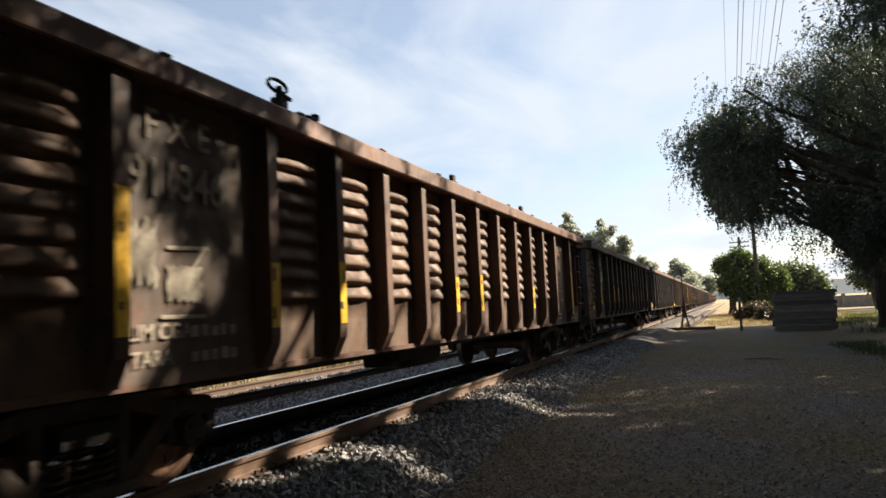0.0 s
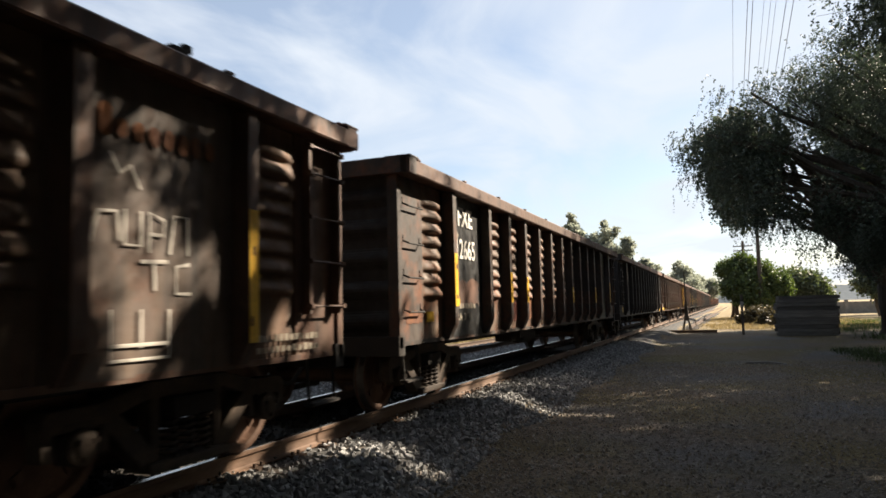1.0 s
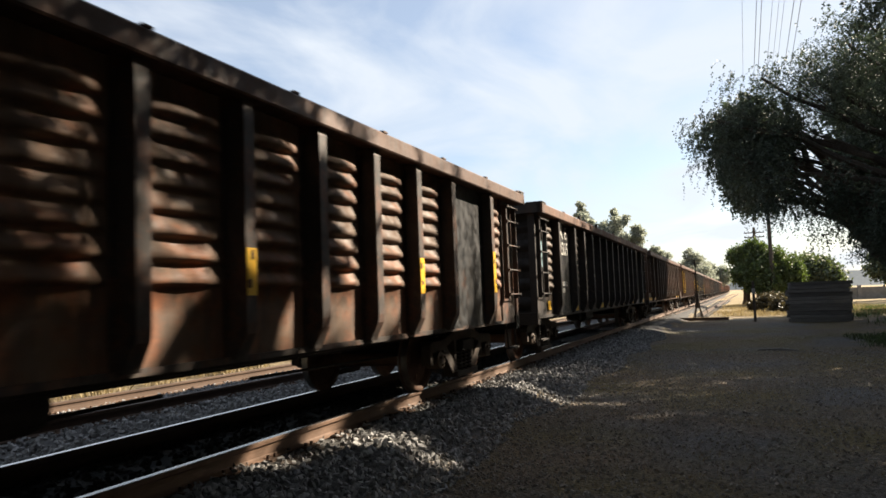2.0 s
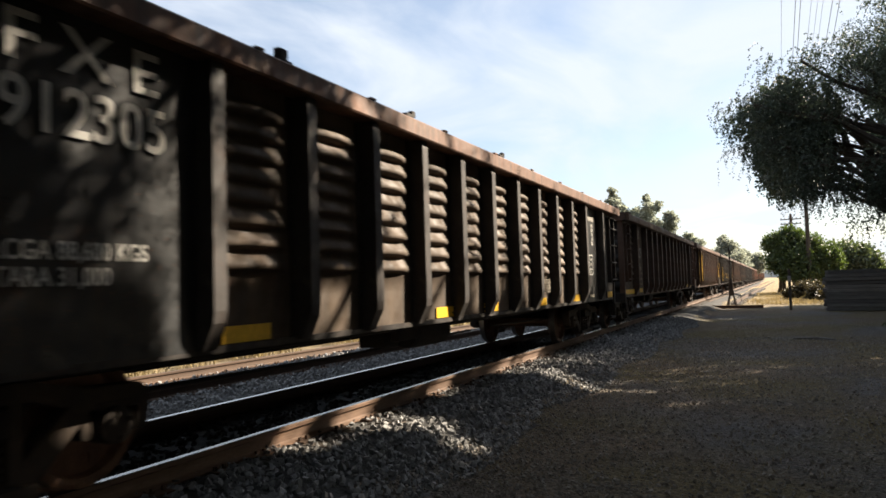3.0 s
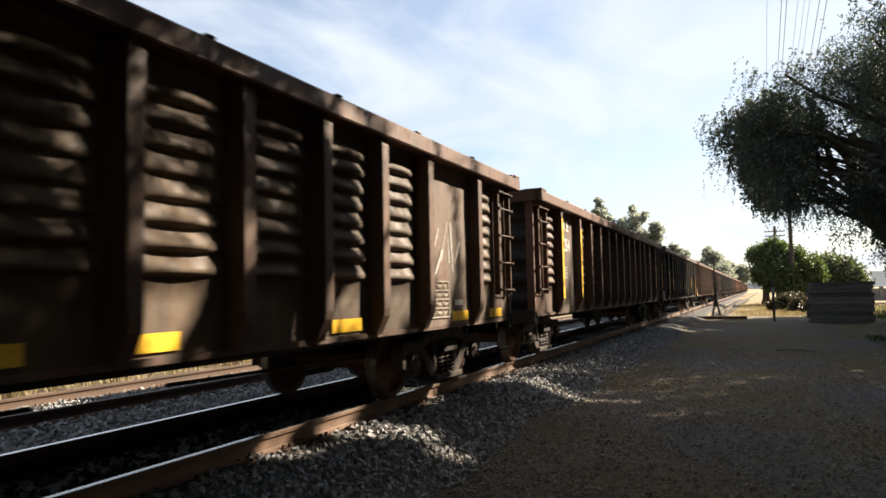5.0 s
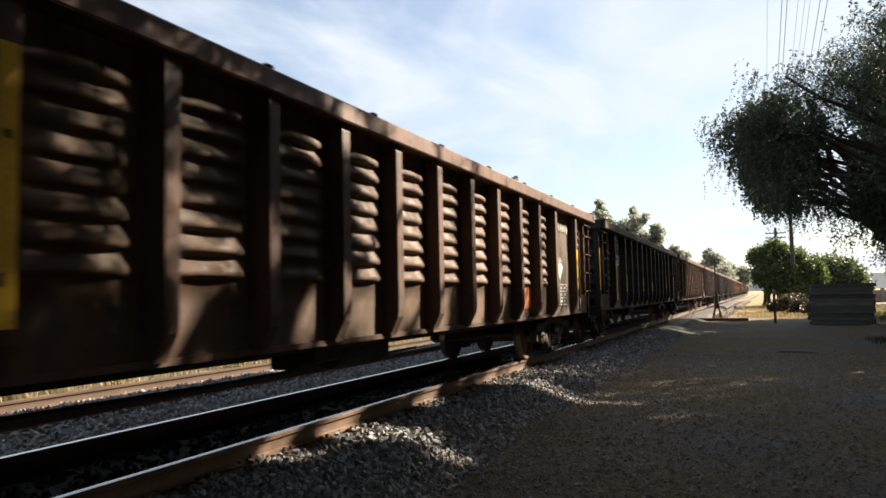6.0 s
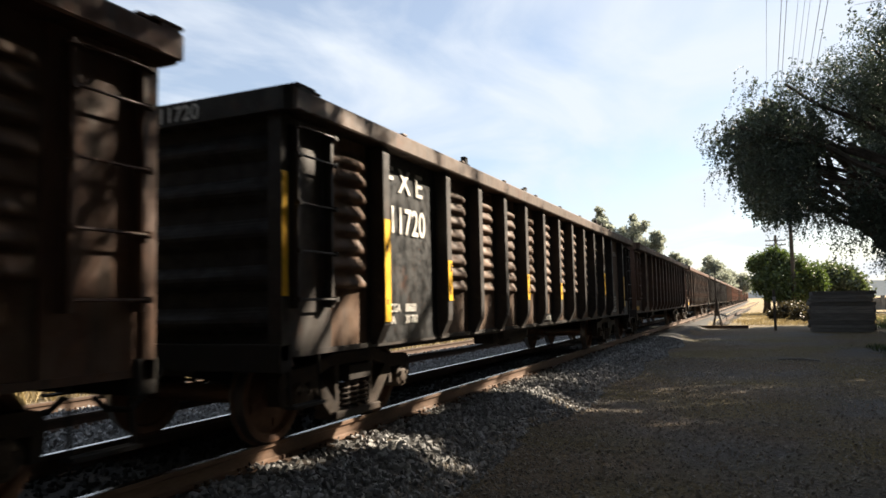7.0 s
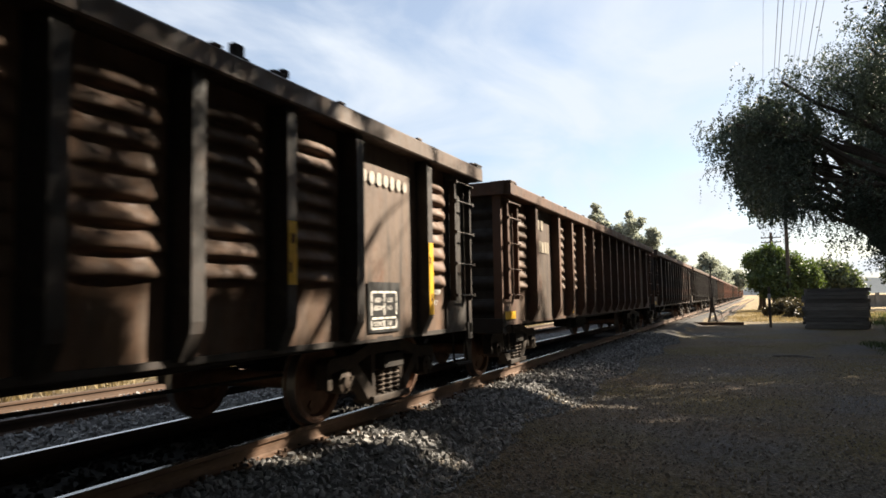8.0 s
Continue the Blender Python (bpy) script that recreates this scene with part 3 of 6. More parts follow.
def underframe():
    bm = bmesh.new()
    box(bm, -0.30, 0.30, -7.9, 7.9, 0.62, 0.98, 0.01)
    for y in [-7.2 + 1.2 * i for i in range(13)]:
        prism(bm, [(-1.36, 0.84), (-0.3, 0.64), (0.3, 0.64), (1.36, 0.84), (1.36, 0.98), (-1.36, 0.98)], "y", y - 0.05, y + 0.05)
    box(bm, -1.37, 1.37, -8.05, 8.05, 0.98, 1.03)
    return mesh_of("underframe", bm, UNDER)


def brake_gear():
    bm = bmesh.new()
    lathe(bm, [(0.05, -0.55), (0.20, -0.50), (0.22, -0.42), (0.22, 0.42), (0.20, 0.50), (0.05, 0.55)], 18, "y")
    for v in bm.verts:
        v.co = Vector((0.75 + 0.85 * v.co.x, -0.6 + v.co.y, 0.66 + 0.85 * v.co.z))
    box(bm, 0.50, 0.85, -1.75, -1.4, 0.54, 0.86, 0.03)
    box(bm, 0.95, 1.05, -1.8, -1.3, 0.62, 0.85, 0.02)
    tube(bm, [(0.7, -6.0, 0.55), (0.7, -2.5, 0.52), (0.72, 1.0, 0.56)], 0.016, 6)
    tube(bm, [(1.0, -6.8, 0.76), (1.02, 0, 0.75), (1.0, 6.8, 0.76)], 0.02, 6)
    tube(bm, [(0.6, 2.2, 0.55), (0.6, 5.8, 0.50)], 0.016, 6)
    return mesh_of("brake_gear", bm, UNDER)


WHEEL_R = 0.42


def wheelset_mesh():
    bm = bmesh.new()
    tube(bm, [(-1.06, 0, 0), (-0.8, 0, 0), (0.8, 0, 0), (1.06, 0, 0)], [0.075, 0.085, 0.085, 0.075], 14)
    for s in (-1, 1):
        before = len(bm.verts)
        prof = [(0.10, 0.835), (0.11, 0.79), (0.19, 0.775), (0.33, 0.755), (0.350, 0.812), (0.385, 0.820), (WHEEL_R - 0.006, 0.815), (WHEEL_R, 0.74), (WHEEL_R + 0.004, 0.722),
                (WHEEL_R + 0.027, 0.712), (WHEEL_R + 0.027, 0.695), (WHEEL_R - 0.01, 0.684), (0.350, 0.684), (0.33, 0.722), (0.19, 0.735), (0.11, 0.70), (0.10, 0.66)]
        lathe(bm, [(r, s * a) for r, a in prof], 30, "x")
    # four lugs and chalk-pale smears let the turning show
    for s in (-1, 1):
        for a in (0.3, 1.9, 3.4, 5.1):
            c, q = math.cos(a), math.sin(a)
            box(bm, min(s * 0.775, s * 0.79), max(s * 0.775, s * 0.79), 0.25 * c - 0.035, 0.25 * c + 0.035, 0.25 * q - 0.035, 0.25 * q + 0.035)
    me = mesh_of("wheelset", bm, [WHEEL_RUST, TREAD], False)
    for p in me.polygons:
        r = math.hypot(p.center.y, p.center.z)
        if 0.405 < r and abs(p.normal.x) < 0.5:
            p.material_index = 1
    return me


def side_frame_mesh():
    """Cast three-piece truck side frame with its window for the springs, centred on x = 1.0."""
    bm = bmesh.new()
    x0, x1 = 0.95, 1.09
    # top member, from one axle box over the middle to the other
    prism(bm, [(-1.16, 0.60), (-1.10, 0.66), (-0.72, 0.67), (-0.40, 0.76), (0.40, 0.76), (0.72, 0.67), (1.10, 0.66), (1.16, 0.60), (1.16, 0.51), (0.72, 0.53), (0.40, 0.64), (-0.40, 0.64), (-0.72, 0.53), (-1.16, 0.51)], "x", x0, x1)
    for s in (-1, 1):
        # slanting leg to the spring seat, column and axle-box jaw
        prism(bm, [(s * 0.76, 0.56), (s * 0.60, 0.60), (s * 0.26, 0.22), (s * 0.40, 0.14)], "x", x0, x1)
        prism(bm, [(s * 0.36, 0.18), (s * 0.28, 0.18), (s * 0.27, 0.68), (s * 0.37, 0.68)], "x", x0, x1)
        prism(bm, [(s * 1.17, 0.56), (s * 1.08, 0.56), (s * 1.06, 0.36), (s * 1.15, 0.36)], "x", x0, x1)
        prism(bm, [(s * 0.72, 0.55), (s * 0.66, 0.56), (s * 0.66, 0.36), (s * 0.74, 0.36)], "x", x0, x1)
    box(bm, x0 - 0.06, x1 + 0.06, -0.42, 0.42, 0.13, 0.205, 0.015)
    for v in bm.verts:
        if abs(v.co.y) > 0.5:
            v.co.y += math.copysign(0.06, v.co.y)
    bmesh.ops.bevel(bm, geom=[e for e in bm.edges if e.calc_length() > 0.1], offset=0.008, segments=1, affect="EDGES")
    return mesh_of("side_frame", bm, TRUCK_METAL)


def spring_mesh():
    bm = bmesh.new()
    n, turns = 55, 5.5
    tube(bm, [(0.062 * math.cos(2 * math.pi * turns * k / n), 0.062 * math.sin(2 * math.pi * turns * k / n), 0.28 * k / n) for k in range(n + 1)], 0.0155, 5)
    return mesh_of("spring", bm, TRUCK_METAL, True)


def bearing_mesh():
    bm = bmesh.new()
    lathe(bm, [(0.03, 1.16), (0.06, 1.155), (0.085, 1.14), (0.115, 1.13), (0.12, 1.10), (0.12, 0.94), (0.09, 0.92)], 20, "x")
    for k in range(3):
        a = 2.1 * k + 0.5
        box(bm, 1.12, 1.17, 0.07 * math.cos(a) - 0.016, 0.07 * math.cos(a) + 0.016, 0.07 * math.sin(a) - 0.016, 0.07 * math.sin(a) + 0.016)
    box(bm, 0.95, 1.09, -0.13, 0.13, 0.10, 0.15)
    return mesh_of("bearing", bm, TRUCK_METAL)


def bolster_mesh():
    bm = bmesh.new()
    prism(bm, [(-1.17, 0.49), (-0.9, 0.47), (-0.35, 0.42), (0.35, 0.42), (0.9, 0.47), (1.17, 0.49), (1.17, 0.63), (0.3, 0.66), (-0.3, 0.66), (-1.17, 0.63)], "y", -0.22, 0.22)
    for s in (-1, 1):
        box(bm, -0.85, 0.85, s * 0.40 - 0.03, s * 0.40 + 0.03, 0.30, 0.38, 0.01)
    return mesh_of("bolster", bm, UNDER)


MIRROR = pose(0, 0, 0, 0, 0, 180)


def build_gondola():
    """One wagon, its origin between the rails under its middle."""
    car = new("gondola_car")
    post, ladder, corner, cpost = side_post(), ladder_mesh(), corner_sheet(), corner_post()
    chord, sill = top_chord(), side_sill()
    sign = flat_sheet(1.53)
    bay, end_bay = ribbed_sheet(1.015), ribbed_sheet(0.88)
    for turn in (None, MIRROR):
        part("top_chord", chord, None, car, m=turn)
        part("side_sill", sill, None, car, m=turn)
        base = turn or Matrix()
        for y in POSTS:
            part("side_post", post, None, car, m=base @ pose(0, y, 0))
        for a, b in zip(POSTS, POSTS[1:]):
            part("side_sheet", sign if b - a > 1.2 else bay, None, car, m=base @ pose(0, a if b - a > 1.2 else (a + b - 1.015) / 2, 0))
        for s in (-1, 1):
            part("side_sheet", end_bay, None, car, m=base @ pose(0, -7.53 if s < 0 else 6.65, 0))
            part("corner_sheet", corner, None, car, m=base @ pose(0, -8.14 if s < 0 else 7.42, 0))
            part("ladder", ladder, None, car, m=base @ pose(0, -8.02 if s < 0 else 7.53, 0))
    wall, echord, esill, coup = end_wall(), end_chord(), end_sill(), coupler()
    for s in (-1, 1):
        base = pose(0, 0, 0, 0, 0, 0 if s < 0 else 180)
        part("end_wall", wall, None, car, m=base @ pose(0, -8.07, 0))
        part("end_chord", echord, None, car, m=base @ pose(0, -8.17, 0))
        part("end_sill", esill, None, car, m=base @ pose(0, -8.13, 0))
        part("coupler", coup, None, car, m=base @ pose(0, -8.13, 0))
        part("corner_post", cpost, None, car, m=base @ pose(0, -8.17, 0))
        bm = bmesh.new()
        prism(bm, [(-SHEET + 0.08, 0), (-SHEET - 0.05, 0), (-SHEET - 0.05, 0.09), (-SHEET - 0.02, 0.09), (-SHEET - 0.02, 0.03), (-SHEET + 0.08, 0.03)], "z", SILL - 0.05, 2.79)
        part("corner_post", bm, PAINT, car, m=base @ pose(0, -8.17, 0))
        bm = bmesh.new()
        for x in (-1.30, -0.86):
            box(bm, x - 0.02, x + 0.02, -0.19, -0.10, 1.05, 2.72, 0.005)
        for z in (1.2, 1.6, 2.0, 2.4, 2.7):
            tube(bm, [(-1.34, -0.20, z), (-0.82, -0.20, z)], 0.011, 6)
        part("end_ladder", bm, PAINT, car, m=base @ pose(0, -8.07, 0))
    part("underframe", underframe(), None, car)
    part("brake_gear", brake_gear(), None, car)
    frame_me, spring, bearing, bolster, wheels = side_frame_mesh(), spring_mesh(), bearing_mesh(), bolster_mesh(), wheelset_mesh()
    for y in (-6.50, 6.50):
        truck = part("truck", bolster, None, car, "grimy cast-steel two-axle truck", m=pose(0, y, 0))
        for turn in (Matrix(), MIRROR):
            part("side_frame", frame_me, None, truck, m=turn)
            for sy in (-0.17, 0.0, 0.17):
                part("spring", spring, None, truck, m=turn @ pose(1.06, sy, 0.205))
            for sy in (-0.95, 0.95):
                part("bearing", bearing, None, truck, m=turn @ pose(0, sy, WHEEL_R))
        for sy in (-0.95, 0.95):
            part("wheelset", wheels, None, truck, m=pose(0, sy, WHEEL_R))
    return car


def repaint(car, paint, sheets, sign, chord):
    swap = {PAINT: paint, SHEETS: sheets, SIGN: sign, CHORD_RUST: chord}
    for ob in car.children_recursive:
        for slot in ob.material_slots:
            now = slot.material
            if now in swap:
                slot.link = "OBJECT"
                slot.material = swap[now]


template = build_gondola()
LOOKS = [
    (PAINT, "rust-brown steel gondola car with ribbed sides and yellow marks"),
    (PAINT_DARK, "black steel gondola car with orange rust patches and white lettering"),
    (PAINT_BLACK, "sooty black steel gondola car with yellow marks along the sill"),
    (PAINT_OLIVE, "dull brown steel gondola car with yellow sill marks"),
    (PAINT, "brown steel gondola car with an orange patch and white emblem"),
    (PAINT_BLACK, "black steel gondola car with white numbers and tall yellow strips"),
    (PAINT, "brown rusted steel gondola car with ladder at its corner"),
    (PAINT_DARK, "dark rust-stained steel gondola car of a long freight train")]
CARS = []
for n in range(24):
    car = template if n == 0 else copy_thing(template, Matrix())
    paint, words = LOOKS[n] if n < len(LOOKS) else (PAINT_BLACK, "black steel gondola car far along the freight train") if n < 10 else (PAINT, "brown weathered gondola car at the passing head of the train") if n > 21 else ((PAINT_RED, PAINT, PAINT_RED)[n % 3], "oxide-red weathered gondola car far along the freight train")
    black = paint in (PAINT_BLACK, PAINT_DARK)
    repaint(car, paint, SHEETS_RUST if paint in (PAINT_DARK, PAINT_RED) else SHEETS_GREY if n != 5 and paint in (PAINT_BLACK, PAINT_OLIVE) else SHEETS, SIGN_BLACK if black else SIGN, CHORD_DARK if n in (5, 8) else CHORD_RUST)
    if n == 5:
        for ob in car.children:
            if ob.data and ob.data.name.startswith("sign_sheet") and ob.matrix_basis[0][0] > 0 and ob.matrix_basis.translation.y > 0:
                ob.material_slots[0].material = SIGN
    tagged(car, words, "freight car", "gondola cars of the train")
    CARS.append(car)


# ---- markings on the wagons ----
def on_side(y, z, out=0.045):
    """A pose on the wagon's path-side sheet: local x runs along the wagon, local y up, z outwards."""
    return Matrix.Translation((SHEET + out, y, z)) @ Matrix(((0, 0, 1, 0), (1, 0, 0, 0), (0, 1, 0, 0), (0, 0, 0, 1)))


def letters(car, text, y, z, height, material=None, out=0.045, wide=1.0, m=None, label="white stencilled lettering"):
    cu = bpy.data.curves.new("lettering", "FONT")
    cu.body, cu.size, cu.extrude, cu.offset = text, height / 0.70, 0.0015, 0.006 * height / 0.3
    cu.materials.append(material or WHITE)
    tmp = new("lettering_tmp", cu)
    bpy.context.view_layer.update()
    me = bpy.data.meshes.new_from_object(tmp.evaluated_get(bpy.context.evaluated_depsgraph_get()))
    bpy.data.objects.remove(tmp)
    return part("lettering", me, None, car, label, m=(m if m is not None else on_side(y, z, out)) @ Matrix.Diagonal((wide, 1, 1, 1)))


def plate(car, y0, y1, z0, z1, material, out=0.045, name="marking", label="", skew=0.0):
    bm = bmesh.new()
    prism(bm, [(y0, z0), (y1, z0), (y1 + skew, z1), (y0 + skew, z1)], "x", SHEET + out, SHEET + out + 0.004)
    return part(name, bm, material, car, label)


def ragged(car, y0, y1, z0, z1, material, out, name, label, seed, bite=0.12):
    """A patch of bare metal or flaked paint with an uneven edge."""
    rng = random.Random(seed)
    bm = bmesh.new()
    n, ring = 14, []
    w, h = y1 - y0, z1 - z0

    def wob(k, side):
        return bite * (0.6 * noise.noise((0.45 * k, seed * 3.1, side)) + 0.25 * rng.uniform(-1, 1))
    for k in range(n):
        ring.append((y0 + w * (k + 0.5) / n, z0 + h * abs(wob(k, 1.5))))
    for k in range(n // 2):
        ring.append((y1 - w * abs(wob(k, 4.5)) * 0.5, z0 + h * (k + 0.8) / (n // 2 + 0.6)))
    for k in range(n):
        ring.append((y1 - w * (k + 0.5) / n, z1 - h * abs(wob(k, 7.5))))
    for k in range(n // 2):
        ring.append((y0 + w * abs(wob(k, 10.5)) * 0.5, z1 - h * (k + 0.8) / (n // 2 + 0.6)))
    prism(bm, ring, "x", SHEET + out, SHEET + out + 0.002)
    part(name, bm, material, car, label)


def strip(car, post, z0, z1):
    """A yellow reflective strip on a post's face."""
    bm = bmesh.new()
    box(bm, FACE + 0.001, FACE + 0.006, POSTS[post] - 0.055, POSTS[post] + 0.055, z0, z1)
    part("reflective_strip", bm, YELLOW, car, "yellow reflective strip")
    rng = random.Random(post * 17 + int(100 * z1))
    for k in range(2):
        a, h = POSTS[post] + rng.uniform(-0.055, 0.0), rng.uniform(0.05, 0.13)
        zc = z0 + (z1 - z0) * (0.12 + 0.5 * k) + rng.uniform(0, 0.08)
        ragged(car, a, a + rng.uniform(0.035, 0.055), zc, min(zc + h, z1 - 0.01), RUST_DARK, FACE - SHEET + 0.0065, "worn_spot", "brown worn spot on the strip", post + 31 * k, 0.6)


def table_mark(car, y, z, w, h, rows=4, cols=2, material=None):
    """A stencilled box of small illegible entries: frame lines and short bars."""
    bm = bmesh.new()
    x0, x1 = SHEET + 0.045, SHEET + 0.048
    for k in range(rows + 1):
        zz = z + h * k / rows
        box(bm, x0, x1, y, y + w, zz - 0.007, zz + 0.007)
    for k in range(cols + 1):
        yy = y + w * k / cols
        box(bm, x0, x1, yy - 0.007, yy + 0.007, z, z + h)
    rng = random.Random(int(100 * (y + z + w)))
    for r in range(rows):
        for c in range(cols):
            a, b = y + w * (c + 0.2) / cols, z + h * (r + 0.35) / rows
            box(bm, x0, x1, a, a + w / cols * rng.uniform(0.3, 0.6), b, b + 0.3 * h / rows)
    part("stencilled_table", bm, material or WHITE, car, "white stencilled inspection table")


def dashed_table(car, y, z, w, h):
    """A stencilled box of broken lines, with a low second row."""
    bm = bmesh.new()
    x0, x1, low = SHEET + 0.045, SHEET + 0.048, z + 0.28 * h
    for zz in (z, low, z + h):
        for k in range(4):
            a = y + w * (k + 0.06) / 4
            box(bm, x0, x1, a, a + 0.21 * w, zz - 0.011, zz + 0.011)
    for yy in (y, y + w / 2, y + w):
        for a, b in ((z, low - 0.02), (low + 0.03, low + 0.42 * h), (low + 0.46 * h, z + h)):
            box(bm, x0, x1, yy - 0.011, yy + 0.011, a, b)
    part("stencilled_table", bm, WHITE, car, "white stencilled inspection table")


def bars(car, y, z, w, h, n, material=None, seed=1):
    """A line of writing too worn to read, as plain bars."""
    rng = random.Random(seed)
    bm = bmesh.new()
    a = y
    for k in range(n):
        step = w / n
        box(bm, SHEET + 0.045, SHEET + 0.048, a, a + step * rng.uniform(0.55, 0.8), z, z + h * rng.uniform(0.75, 1))
        a += step
    part("worn_writing", bm, material or FADED, car, "worn white writing")


def word_mark(car, y, z, w, h, material, seed):
    """The owner's painted word as plain rounded shapes, worn at the edges."""
    rng = random.Random(seed)
    bm = bmesh.new()
    step = w / 8
    for k in range(8):
        a, b = y + step * (k + 0.10), y + step * (k + 0.10 + rng.uniform(0.62, 0.78))
        lo, hi = z + 0.02 * rng.random(), z + h * (1.0 if k == 0 else rng.uniform(0.66, 0.74))
        c = min(0.35 * (b - a), 0.03)
        prism(bm, [(a + c, lo), (b - c, lo), (b, lo + c), (b, hi - c), (b - c, hi), (a + c, hi), (a, hi - c), (a, lo + c)], "x", SHEET + 0.045, SHEET + 0.048)
    part("owner_word", bm, material, car, "worn painted word as plain shapes")


def strokes(car, lines, material, r=0.010, out=0.05, label="sprayed chalk-white scrawl"):
    bm = bmesh.new()
    for line in lines:
        tube(bm, [(0, y, z) for y, z in line], r, 6)
    for v in bm.verts:
        v.co.x = SHEET + out - 0.004 + 0.12 * v.co.x
    part("scrawl", bm, material, car, label)


def emblem(car, y, z, s, material):
    """A small downward-pointing emblem, as a plain shape."""
    bm = bmesh.new()
    x0, x1 = SHEET + 0.045, SHEET + 0.048
    prism(bm, [(y, z - s), (y + 0.45 * s, z - 0.5 * s), (y + 0.95 * s, z), (y + 0.5 * s, z + 0.35 * s), (y - 0.5 * s, z + 0.35 * s), (y - 0.95 * s, z), (y - 0.45 * s, z - 0.5 * s)], "x", x0, x1)
    for k in range(4):
        a = y + s * (-0.5 + 0.29 * k)
        prism(bm, [(a, z + 0.42 * s), (a + 0.16 * s, z + 0.42 * s), (a + 0.13 * s, z + (0.8 + 0.12 * (k in (1, 2))) * s), (a + 0.02 * s, z + 0.78 * s)], "x", x0, x1)
    part("emblem", bm, material, car, "small white emblem")


def end_number(car, text, material=None):
    m = Matrix.Translation((-0.25 if len(text) > 6 else 0.2, -8.245, 2.80)) @ Matrix(((1, 0, 0, 0), (0, 0, -1, 0), (0, 1, 0, 0), (0, 0, 0, 1)))
    letters(car, text, 0, 0, 0.13, material, m=m, label="white stencilled number on the end chord")


def rail_top_fitting(car, y, kind):
    """Small ironwork that stands on the top chord."""
    bm = bmesh.new()
    x = CHORD - 0.10
    if kind == "wheel":
        box(bm, x - 0.05, x + 0.05, y - 0.06, y + 0.06, TOP, TOP + 0.10, 0.01)
        tube(bm, [(x, y, TOP + 0.08), (x, y, TOP + 0.20)], 0.03, 8)
        tube(bm, [(x + 0.03 * math.cos(a), y - 0.02 + 0.13 * math.sin(a), TOP + 0.20 + 0.035 * math.cos(a + 0.4)) for a in [k * 0.52 for k in range(13)]], 0.016, 6)
        tube(bm, [(x, y, TOP + 0.15), (x, y + 0.17, TOP + 0.13)], 0.02, 6)
    elif kind == "lug":
        box(bm, x - 0.03, x + 0.03, y - 0.055, y + 0.055, TOP, TOP + 0.12, 0.012)
        box(bm, x - 0.045, x + 0.045, y - 0.09, y + 0.09, TOP, TOP + 0.03, 0.006)
    else:
        box(bm, x - 0.03, x + 0.03, y - 0.10, y + 0.06, TOP, TOP + 0.06, 0.012)
        box(bm, x - 0.025, x + 0.025, y + 0.02, y + 0.10, TOP + 0.04, TOP + 0.10, 0.01)
    part("top_fitting", bm, UNDER, car, "black iron fitting on the top chord")


S1, S2 = -6.65, 5.12      # where the two lettered sheets begin


